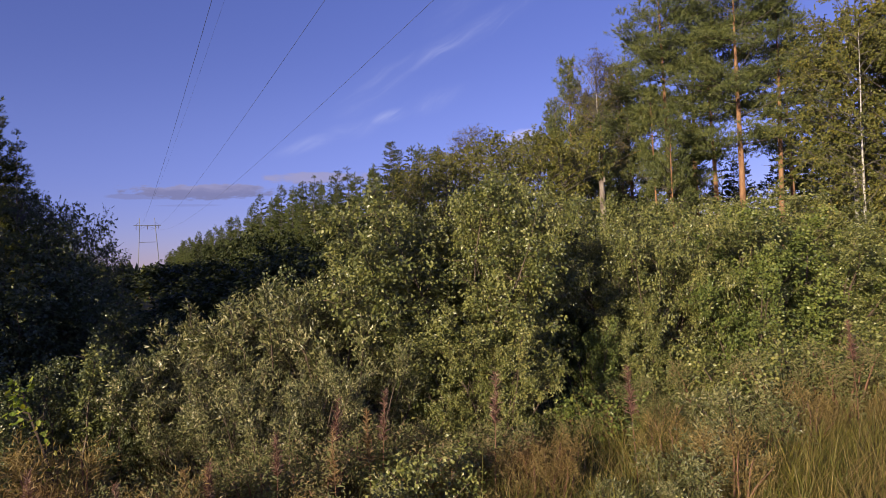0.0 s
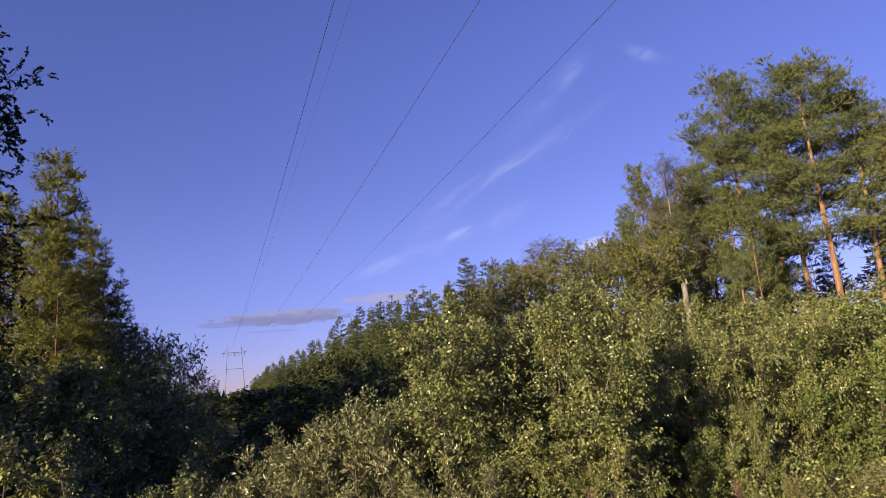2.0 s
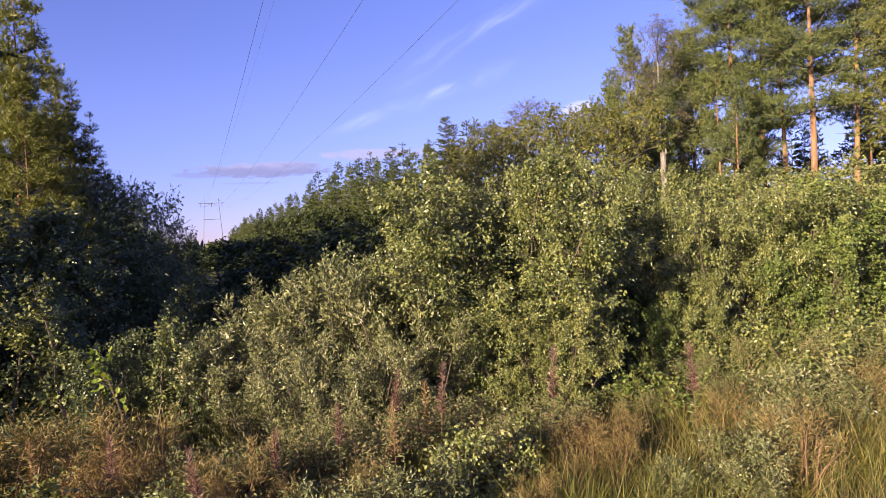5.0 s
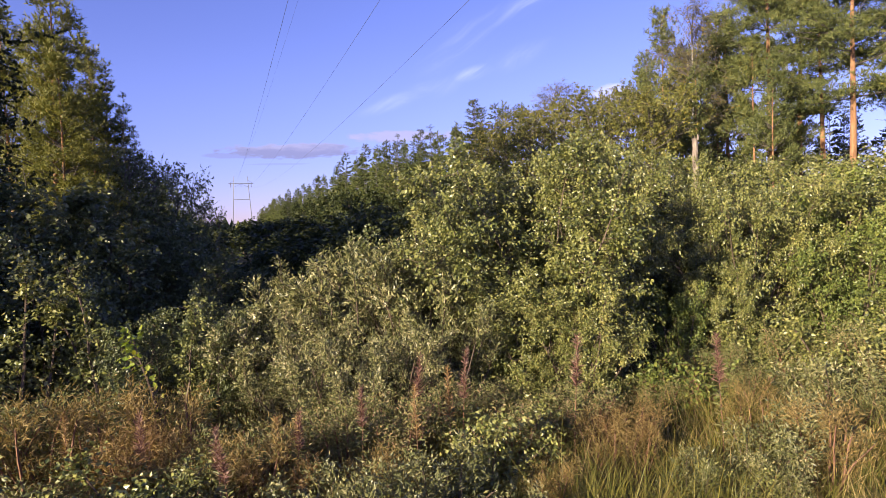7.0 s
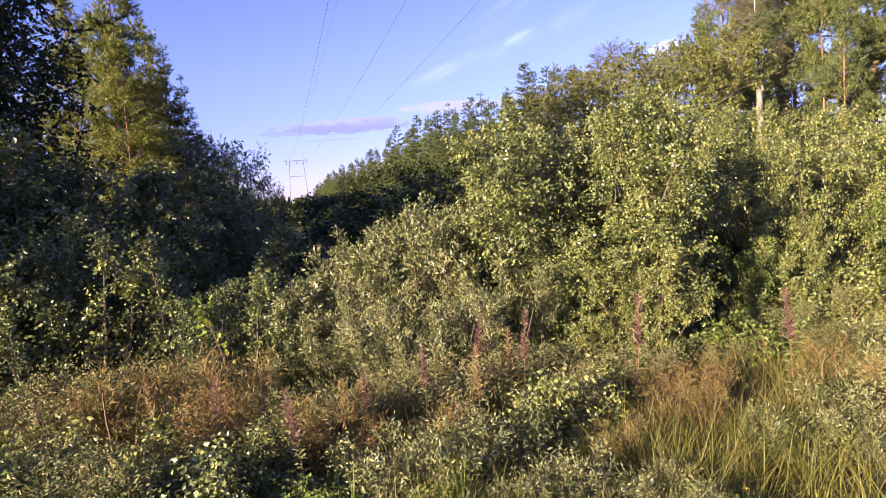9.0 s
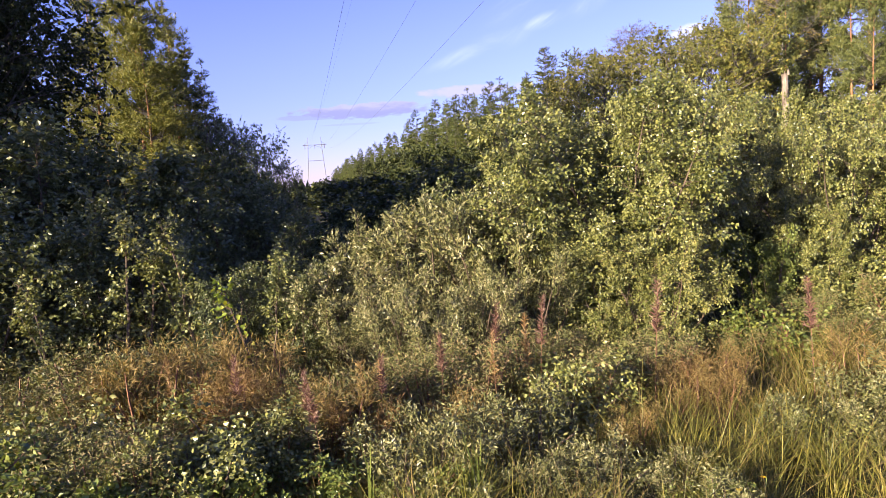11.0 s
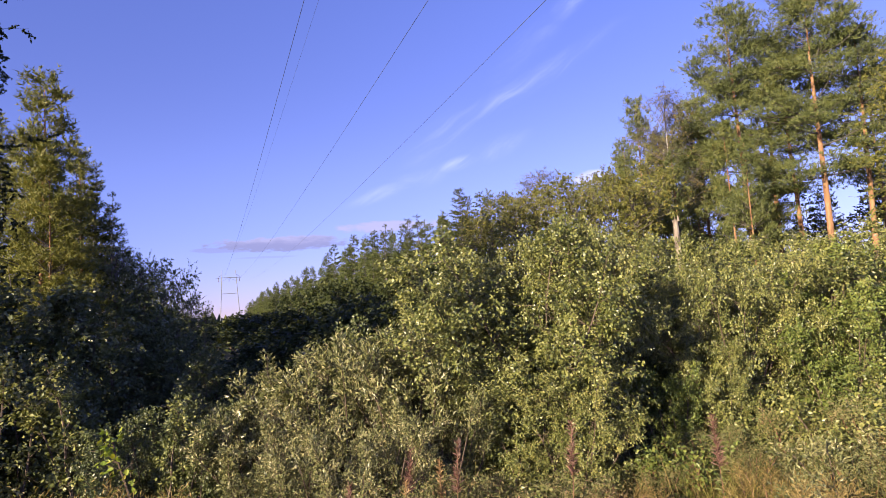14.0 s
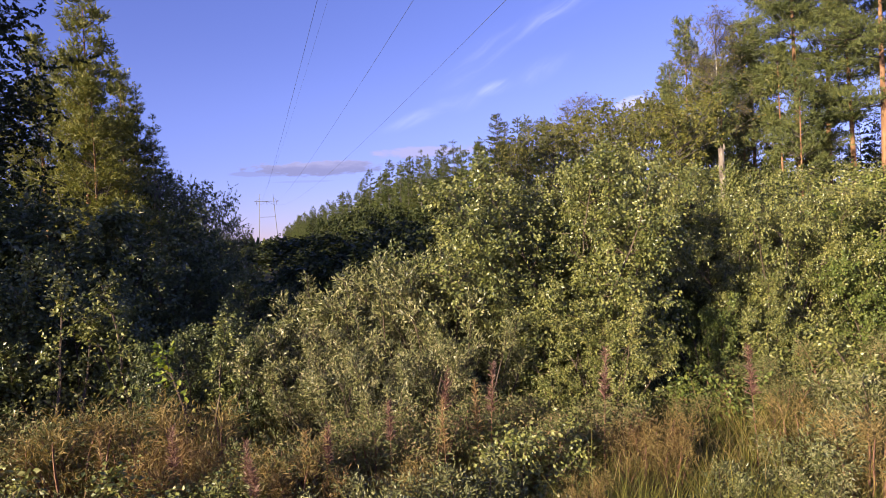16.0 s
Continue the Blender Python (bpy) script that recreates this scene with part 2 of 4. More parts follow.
M_GRASS_DRY = leaf_material("grass_dry", [(0.0, (0.070, 0.052, 0.022)), (0.45, (0.205, 0.148, 0.055)), (0.8, (0.35, 0.255, 0.100)), (1.0, (0.48, 0.38, 0.19))], 0.6, 0.26, 0.8, 0.3)
M_HERB_LEAF = leaf_material("herb_leaf", [(0.0, (0.060, 0.080, 0.024)), (0.5, (0.150, 0.155, 0.054)), (0.85, (0.250, 0.200, 0.095)), (1.0, (0.300, 0.150, 0.095))], 0.5, 0.18, specular=0.3)
M_SEED_HEAD = leaf_material("fireweed_seed_head", [(0.0, (0.07, 0.032, 0.028)), (0.5, (0.155, 0.078, 0.064)), (1.0, (0.32, 0.21, 0.165))], 0.6, 0.25, 5.0, 0.3)
M_RUST_HERB = leaf_material("rusty_herb", [(0.0, (0.09, 0.052, 0.026)), (0.5, (0.235, 0.145, 0.066)), (1.0, (0.42, 0.30, 0.15))], 0.6, 0.3, 2.0, 0.3)
M_TWIG = bark_material("twig_bark", [(0.3, (0.045, 0.03, 0.02)), (0.7, (0.13, 0.09, 0.06))], (30, 30, 8), 0.8, 0.3)
M_RED_STEM = bark_material("reddish_stalk", [(0.3, (0.10, 0.04, 0.03)), (0.7, (0.22, 0.12, 0.06))], (30, 30, 8), 0.7, 0.2)
M_PINE_BARK = bark_material("pine_bark", [(0.3, (0.07, 0.045, 0.032)), (0.55, (0.17, 0.10, 0.065)), (0.75, (0.26, 0.17, 0.11))], (7, 7, 1.6), 0.9, 1.0,
                            axis=([(0.3, (0.15, 0.072, 0.036)), (0.55, (0.29, 0.155, 0.078)), (0.75, (0.38, 0.24, 0.135))], 1.5, 5.0))
M_BIRCH_BARK = bark_material("birch_bark", [(0.36, (0.035, 0.03, 0.028)), (0.44, (0.36, 0.33, 0.28)), (0.7, (0.56, 0.53, 0.46))], (3.5, 3.5, 10), 0.6, 0.3)
M_GREY_BARK = bark_material("grey_bark", [(0.3, (0.04, 0.035, 0.03)), (0.7, (0.15, 0.13, 0.11))], (8, 8, 2), 0.9, 0.8)
M_SNAG = bark_material("weathered_wood", [(0.38, (0.075, 0.055, 0.040)), (0.52, (0.20, 0.16, 0.125)), (0.68, (0.38, 0.325, 0.26))], (16, 16, 5), 0.8, 0.8)
M_STEEL = bark_material("galvanised_steel", [(0.3, (0.085, 0.088, 0.096)), (0.7, (0.15, 0.154, 0.165))], (2, 2, 2), 0.6, 0.1)
M_WIRE = bark_material("aged_conductor", [(0.3, (0.045, 0.045, 0.055)), (0.7, (0.085, 0.085, 0.10))], (3, 3, 3), 0.5, 0.1)
M_GLASS_DISC = bark_material("insulator_glaze", [(0.3, (0.08, 0.05, 0.035)), (0.7, (0.14, 0.08, 0.06))], (9, 9, 9), 0.25, 0.05)


def ground_material():
    m = bpy.data.materials.new("meadow_ground")
    m.use_nodes = True
    nt = m.node_tree
    N, L = nt.nodes.new, nt.links.new
    p = nt.nodes["Principled BSDF"]
    co = N("ShaderNodeTexCoord")
    cols = []
    for scale, stops in ((0.35, [(0.3, (0.045, 0.055, 0.018)), (0.55, (0.10, 0.10, 0.03)), (0.75, (0.17, 0.13, 0.05))]),
                         (14.0, [(0.3, (0.022, 0.02, 0.011)), (0.6, (0.085, 0.075, 0.03)), (0.8, (0.19, 0.15, 0.07))])):
        no = N("ShaderNodeTexNoise")
        no.inputs["Scale"].default_value, no.inputs["Detail"].default_value = scale, 8.0
        L(co.outputs["Object"], no.inputs["Vector"])
        r = ramp_node(nt, stops)
        L(no.outputs[0], r.inputs[0])
        cols.append(r.outputs[0])
    mx = N("ShaderNodeMix")
    mx.data_type = "RGBA"
    mx.inputs[0].default_value = 0.55
    L(cols[0], mx.inputs[6])
    L(cols[1], mx.inputs[7])
    L(mx.outputs[2], p.inputs["Base Color"])
    p.inputs["Roughness"].default_value = 0.95
    bp = N("ShaderNodeBump")
    bp.inputs["Strength"].default_value, bp.inputs["Distance"].default_value = 0.5, 0.015
    L(no.outputs[0], bp.inputs["Height"])
    L(bp.outputs[0], p.inputs["Normal"])
    return m


M_GROUND = ground_material()

# ---------------------------------------------------------------- mesh tools
rng = np.random.default_rng(11)


class Build:
    """Gathers triangles and turns them into one mesh."""

    def __init__(self):
        self.v, self.f, self.m, self.n, self.slot = [], [], [], 0, 0

    def add(self, verts, tris):
        verts = np.asarray(verts, dtype=np.float32).reshape(-1, 3)
        self.v.append(verts)
        self.f.append(np.asarray(tris, dtype=np.int32).reshape(-1, 3) + self.n)
        self.m.append(np.full(len(self.f[-1]), self.slot, dtype=np.int32))
        self.n += len(verts)

    def mesh(self, name, material, smooth=False):
        v, f = np.concatenate(self.v), np.concatenate(self.f)
        me = bpy.data.meshes.new(name)
        me.vertices.add(len(v))
        me.vertices.foreach_set("co", v.ravel())
        me.loops.add(len(f) * 3)
        me.loops.foreach_set("vertex_index", f.ravel())
        me.polygons.add(len(f))
        me.polygons.foreach_set("loop_start", np.arange(0, len(f) * 3, 3, dtype=np.int32))
        me.polygons.foreach_set("loop_total", np.full(len(f), 3, dtype=np.int32))
        me.polygons.foreach_set("use_smooth", np.full(len(f), smooth, dtype=bool))
        me.update(calc_edges=True)
        for m in (material if isinstance(material, tuple) else (material,)):
            me.materials.append(m)
        me.polygons.foreach_set("material_index", np.concatenate(self.m))
        return me


def part(name, build, material, parent=None, label="", smooth=False):
    """One mesh object from a Build or a mesh, under its thing."""
    me = build.mesh(name, material, smooth) if isinstance(build, Build) else build
    ob = new(name, me)
    ob.parent = parent
    return tagged(ob, label)


def unit(a):
    a = np.asarray(a, dtype=float)
    return a / np.maximum(np.linalg.norm(a, axis=-1, keepdims=True), 1e-9)


def tube(b, pts, radii, sides=6, cap=True):
    pts, radii = np.asarray(pts, float), np.asarray(radii, float)
    t = unit(np.gradient(pts, axis=0))
    ref = np.array([0.0, 0, 1]) if abs(t[:, 2]).mean() < 0.8 else np.array([1.0, 0, 0])
    s = unit(np.cross(t, ref))
    n = np.cross(t, s)
    a = np.arange(sides) * 2 * math.pi / sides
    ring = pts[:, None] + radii[:, None, None] * (np.cos(a)[None, :, None] * s[:, None] + np.sin(a)[None, :, None] * n[:, None])
    v = ring.reshape(-1, 3)
    tris = []
    for i in range(len(pts) - 1):
        for k in range(sides):
            p, q = i * sides + k, i * sides + (k + 1) % sides
            tris += [(p, q, q + sides), (p, q + sides, p + sides)]
    if cap:
        m = len(v)
        v = np.concatenate([v, pts[[0, -1]]])
        o = (len(pts) - 1) * sides
        for k in range(sides):
            tris += [((k + 1) % sides, k, m), (o + k, o + (k + 1) % sides, m + 1)]
    b.add(v, tris)


def scatter(b, shape, tris, pos, axis, normal, size):
    """Copies of a small shape (x across, y along, z out of the face) at many places, each with its own turn and size."""
    axis = unit(axis)
    side = unit(np.cross(axis, normal))
    nor = np.cross(side, axis)
    shape, tris = np.asarray(shape, float), np.asarray(tris)
    size = np.asarray(size, float)
    if size.ndim == 1:
        size = np.stack([size] * 3, axis=1)
    loc = shape[None] * size[:, None]
    v = pos[:, None] + loc[..., 0:1] * side[:, None] + loc[..., 1:2] * axis[:, None] + loc[..., 2:3] * nor[:, None]
    f = tris[None] + (np.arange(len(pos)) * len(shape))[:, None, None]
    b.add(v.reshape(-1, 3), f.reshape(-1, 3))


# leaf outlines: a folded rhomb, a rounder leaf, a lance
RHOMB = ([(0, 0, 0), (-0.36, 0.42, 0.07), (0, 1, -0.06), (0.36, 0.42, 0.07)], [(0, 2, 1), (0, 3, 2)])
ROUND = ([(0, 0, 0), (-0.34, 0.28, 0.06), (-0.30, 0.72, 0.04), (0, 1, -0.07), (0.30, 0.72, 0.04), (0.34, 0.28, 0.06)], [(0, 3, 1), (1, 3, 2), (0, 5, 3), (5, 4, 3)])
WILLOW = ([(0, 0, 0), (-0.19, 0.45, 0.06), (0, 1, -0.10), (0.19, 0.45, 0.06)], [(0, 2, 1), (0, 3, 2)])
THIN = ([(0, 0, 0), (-0.06, 0.45, 0.02), (0, 1, -0.16), (0.06, 0.45, 0.02)], [(0, 2, 1), (0, 3, 2)])
LANCE = ([(0, 0, 0), (-0.13, 0.45, 0.05), (0, 1, -0.10), (0.13, 0.45, 0.05)], [(0, 2, 1), (0, 3, 2)])


def needles(count, spread, seed, width=0.042):
    """A shoot with needles all round, y along the shoot."""
    r = np.random.default_rng(seed)
    v, f = [], []
    for i in range(count):
        y0 = r.uniform(0, 0.75)
        a = r.uniform(0, 2 * math.pi)
        d = np.array([math.cos(a) * spread, r.uniform(0.55, 1.0), math.sin(a) * spread])
        d /= np.linalg.norm(d)
        w = np.cross(d, r.normal(size=3))
        w = w / np.linalg.norm(w) * width
        o = np.array([0, y0, 0])
        tip = o + d * r.uniform(0.40, 0.6)
        k = len(v)
        v += [o - w, o + w, tip]
        f.append((k, k + 1, k + 2))
    return v, f


def rand_dirs(n):
    return unit(rng.normal(size=(n, 3)))


def path3(start, direction, length, n, bend=0.2, lift=0.0, r=None):
    """A wandering line of n points."""
    r = r or rng
    d = unit(direction)
    out = [np.asarray(start, float)]
    for i in range(n - 1):
        d = unit(d + r.normal(size=3) * bend / math.sqrt(n) + np.array([0, 0, lift / n]))
        out.append(out[-1] + d * length / (n - 1))
    return np.array(out)


def at(line, f):
    """Points and directions along a line at the fractions f."""
    f = np.clip(np.asarray(f, float), 0, 0.9999) * (len(line) - 1)
    i = f.astype(int)
    w = (f - i)[:, None]
    return line[i] * (1 - w) + line[i + 1] * w, unit(line[i + 1] - line[i])


def polar(az, d):
    return d * math.sin(radians(az)), d * math.cos(radians(az))


# ---------------------------------------------------------------- ground
def ground_height(x, y):
    """Road shoulder at the camera, a shallow ditch, then rough ground that comes up again."""
    u = x * math.sin(radians(14)) + y * math.cos(radians(14))
    s = min(max((u - 0.9) / 2.8, 0), 1)
    z = -0.75 * s * s * (3 - 2 * s)
    far = min(max((u - 12) / 40, 0), 1)
    z += 0.75 * far * far * (3 - 2 * far)
    bank = min(max((x - 6) / 8, 0), 1) * min(max((16 - u) / 8, 0), 1) * s
    z += 0.25 * bank
    amp = 0.05 + 0.25 * far
    z += amp * noise.noise((x * 0.35, y * 0.35, 0.0)) + 0.04 * s * noise.noise((x * 1.7, y * 1.7, 5.0))
    return z


def make_ground():
    b = Build()
    rings = [0.0] + [0.5 * 1.085 ** i for i in range(110)]
    rings = [r for r in rings if r < 3500] + [3500.0]
    seg = 144
    v, f = [(0, 0, ground_height(0, 0))], []
    for r in rings[1:]:
        for k in range(seg):
            a = 2 * math.pi * k / seg
            x, y = r * math.sin(a), r * math.cos(a)
            v.append((x, y, ground_height(x, y)))
    for k in range(seg):
        f.append((0, 1 + (k + 1) % seg, 1 + k))
    for i in range(len(rings) - 2):
        for k in range(seg):
            p, q = 1 + i * seg + k, 1 + i * seg + (k + 1) % seg
            f += [(p, q, q + seg), (p, q + seg, p + seg)]
    b.add(v, f)
    tagged(part("ground", b, M_GROUND, smooth=True), "rough roadside ground with a shallow overgrown ditch", "ground", kind="structure")


make_ground()


# ---------------------------------------------------------------- plants
def leafy(b, twigs, per, leaf, size, droop=0.35, jitter=0.9):
    """Leaves along twigs, given as (starts, ends)."""
    s, e = twigs
    n = len(s) * per
    i = np.repeat(np.arange(len(s)), per)
    f = rng.uniform(0.1, 1.05, n)[:, None]
    pos = s[i] + (e - s)[i] * f
    axis = unit(e - s)[i] * 0.7 + rng.normal(size=(n, 3)) * jitter * 0.6 + np.array([0, 0, -droop])
    normal = rng.normal(size=(n, 3)) + np.array([0, 0, 0.2])
    scatter(b, leaf[0], leaf[1], pos, axis, normal, size * rng.uniform(0.6, 1.25, n))


def sprays(b, twigs, per, leaf, size, droop, heart, flat=1.0):
    """Leaves in sprays: those of one twig lie in two ranks beside it and face much the same way, up and out of the bush."""
    s, e = twigs
    n = len(s)
    d = unit(e - s)
    face = unit(unit(e - heart) * 0.75 + np.array([0, 0, 0.55]) + rng.normal(size=(n, 3)) * 0.5)
    face = unit(face - d * (face * d).sum(axis=1, keepdims=True) * 0.8)
    side = np.cross(d, face)
    i = np.repeat(np.arange(n), per)
    m = n * per
    hand = np.where(rng.uniform(size=m) < 0.5, -1.0, 1.0)[:, None]
    f = rng.uniform(0.05, 1.08, m)[:, None]
    pos = s[i] + (e - s)[i] * f + side[i] * hand * rng.uniform(0.0, 0.05, m)[:, None] + rng.normal(size=(m, 3)) * 0.018
    axis = d[i] * 0.6 + side[i] * hand * 0.8 + rng.normal(size=(m, 3)) * 0.35 + np.array([0, 0, -droop])
    normal = face[i] + rng.normal(size=(m, 3)) * flat
    scatter(b, leaf[0], leaf[1], pos, axis, normal, size * rng.uniform(0.6, 1.25, m))


def bush(name, height, width, stems, branches, twigs, per, leaf, size, m_leaf, m_wood=None, upright=0.5, whips=6, low=0.08, droop=0.35, twig_len=0.26, wood=True):
    """A many-stemmed bush: stems with side branches, and one mesh of leaves."""
    root = new(name)
    leaves = Build()
    m_wood = m_wood or M_TWIG
    heart = np.array([0, 0, height * 0.3])
    for s in range(stems):
        a = 2 * math.pi * (s + rng.uniform(-0.3, 0.3)) / stems
        reach = width * 0.5 * rng.uniform(0.25, 0.8)
        h = height * rng.uniform(0.72, 0.98) * (1.0 - 0.18 * reach / (width * 0.5))
        way = np.array([math.cos(a) * reach, math.sin(a) * reach, h])
        line = path3(np.array([math.cos(a), math.sin(a), 0]) * width * 0.06 * rng.uniform(0.2, 1), way, np.linalg.norm(way), 9, 0.28, 0.1)
        w = Build()
        tube(w, line, np.linspace(0.012 + 0.005 * height, 0.004, 9), 5)
        fs = np.sort(rng.uniform(low, 1.0, branches))
        p0, d0 = at(line, fs)
        st, en = [], []
        for p, d, f in zip(p0, d0, fs):
            side = unit(rng.normal(size=3) * np.array([1, 1, 0.15]) + np.array([math.cos(a), math.sin(a), 0]) * 0.5)
            ln = width * 0.34 * rng.uniform(0.5, 1.15) * (1.15 - 0.75 * f)
            br = path3(p, side + np.array([0, 0, upright * rng.uniform(0.4, 1.4)]), ln, 5, 0.35, 0.2)
            if wood:
                tube(w, br, np.linspace(0.006, 0.002, 5), 3, False)
            q, dq = at(br, rng.uniform(0.38, 1.0, twigs))
            e = q + unit(dq + rng.normal(size=(twigs, 3)) * 0.7 + np.array([0, 0, 0.15])) * (twig_len * rng.uniform(0.5, 1.2, twigs))[:, None]
            st.append(q)
            en.append(e)
        if s < whips:
            q, dq = at(line, rng.uniform(0.8, 1.0, 14))
            e = q + unit(dq + rng.normal(size=(14, 3)) * 0.45) * twig_len * 0.8
            st.append(q)
            en.append(e)
        sprays(leaves, (np.concatenate(st), np.concatenate(en)), per, leaf, size, droop, heart)
        if wood:
            for q, e in list(zip(np.concatenate(st), np.concatenate(en)))[::5]:
                tube(w, [q, e], [0.0025, 0.001], 3, False)
        part("stem", w, m_wood, root)
    part("foliage", leaves, m_leaf, root)
    root["nominal"] = height
    return root


def trunk_line(height, lean=0.03, n=14):
    line = path3((0, 0, -0.2), (rng.normal() * lean * 0.4, rng.normal() * lean * 0.4, 1), height + 0.2, n, 0.025, 0.15)
    return line


def pine(name, height, crown_from, radius, girth, branches=46, subs=8, tufts=9, tuft=0.3, count=9, stubs=10, m_leaf=None, m_bark=None, cone=False, limbs=False, needle=0.042):
    """A pine: straight trunk, whorls of limbs that rise towards the top, shoots of needles at their ends."""
    root = new(name)
    line = trunk_line(height)
    b = Build()
    rad = girth * 0.5 * (1 - 0.88 * np.linspace(0, 1, len(line)) ** 1.1)
    rad[0] *= 1.25
    tube(b, line, rad, 10)
    if limbs:
        part("trunk", b, m_bark or M_PINE_BARK, root, smooth=True)
    wood, crown = (Build() if limbs else b), Build()
    b.slot = 1
    shoots = [needles(count, 0.75, i, needle) for i in range(4)]
    bags = [([], []) for _ in range(4)]
    fs = crown_from + (1 - crown_from) * np.sort(rng.uniform(0, 0.985, branches) ** 0.9)
    step = 0.55 if cone else 0.75
    fs = np.round(fs * height / step) * step / height + rng.normal(size=branches) * 0.004
    for f in np.clip(fs, crown_from, 0.99):
        c = (f - crown_from) / (1 - crown_from)
        p, d = at(line, [f])
        if cone:
            ln = radius * (1.02 - c) ** 0.95 * rng.uniform(0.65, 1.15) + 0.12
            rise = rng.uniform(0.15, 0.4) + 0.8 * c
        else:
            ln = radius * (0.5 + 0.75 * math.sin(math.pi * min(0.12 + c * 0.7, 1))) * (1.0 if c < 0.7 else 0.3 + 0.7 * (1.0 - c) / 0.3) * rng.uniform(0.4, 1.0)
            rise = -0.15 + 0.7 * c + rng.normal() * 0.12
        a = rng.uniform(0, 2 * math.pi)
        br = path3(p[0], (math.cos(a), math.sin(a), rise), ln, 7, 0.3, 0.25)
        tube(wood, br, np.linspace(0.014 + 0.010 * ln, 0.006, 7), 3 if cone else 4, False)
        if cone:
            k = max(3, int(subs * (0.45 + ln / radius * 0.7)))
            q, dq = at(br, rng.uniform(0.18, 1.0, k) ** 0.85)
            for qq, dd in zip(q, dq):
                sd = unit(dd + rng.normal(size=3) * np.array([0.85, 0.85, 0.35]) + np.array([0, 0, 0.35]))
                sl = (0.32 + 0.12 * ln) * rng.uniform(0.6, 1.3)
                t = rng.uniform(0.45, 1.1, tufts)[:, None]
                bag = bags[rng.integers(4)]
                bag[0].append(qq + sd * sl * t + rng.normal(size=(tufts, 3)) * 0.06)
                bag[1].append(sd * 0.8 + rng.normal(size=(tufts, 3)) * 0.5 + np.array([0, 0, 0.55]))
        else:
            # flat pads of shoots along the outer part of the limb, with air between them
            k = 2 + int(ln * subs / 5.0)
            q, dq = at(br, np.concatenate([[0.97], rng.uniform(0.35, 0.95, k - 1)]))
            for qq, dd in zip(q, dq):
                off = np.cross(dd, (0, 0, 1)) * rng.normal() * 0.22 * ln + np.array([0, 0, rng.uniform(0.0, 0.22)])
                tube(wood, [qq, qq + off * 0.9], [0.010, 0.005], 3, False)
                spread = rng.normal(size=(tufts, 3)) * np.array([0.27, 0.27, 0.10]) * rng.uniform(0.75, 1.3)
                bag = bags[rng.integers(4)]
                bag[0].append(qq + off + spread)
                bag[1].append(spread * 2.2 + dd * 0.35 + np.array([0, 0, 0.55]) + rng.normal(size=(tufts, 3)) * 0.25)
        if limbs:
            part("limb", wood, M_GREY_BARK, root)
            wood = Build()
    k = 10 if cone else 26
    q, _ = at(line, rng.uniform(0.93, 1.0, k))
    bags[0][0].append(q + rng.normal(size=(k, 3)) * (0.05 if cone else 0.2))
    bags[0][1].append(rng.normal(size=(k, 3)) * (0.3 if cone else 0.5) + np.array([0, 0, 1]))
    for (sv, sf), (ps, xs) in zip(shoots, bags):
        if ps:
            ps, xs = np.concatenate(ps), np.concatenate(xs)
            scatter(crown, sv, sf, ps, xs, rand_dirs(len(ps)), tuft * rng.uniform(0.7, 1.25, len(ps)))
    for i in range(stubs):
        p, _ = at(line, [rng.uniform(0.3 * crown_from, crown_from + 0.1)])
        a = rng.uniform(0, 2 * math.pi)
        br = path3(p[0], (math.cos(a), math.sin(a), rng.uniform(-0.3, 0.2)), rng.uniform(0.3, 1.3), 5, 0.5)
        tube(wood, br, np.linspace(0.018, 0.004, 5), 3, False)
        if limbs:
            part("dead_branch", wood, M_GREY_BARK, root)
            wood = Build()
    if not limbs:
        part("trunk", b, (m_bark or M_PINE_BARK, M_GREY_BARK), root, smooth=True)
    part("crown", crown, m_leaf or M_PINE_NEEDLE, root)
    root["nominal"] = height
    return root


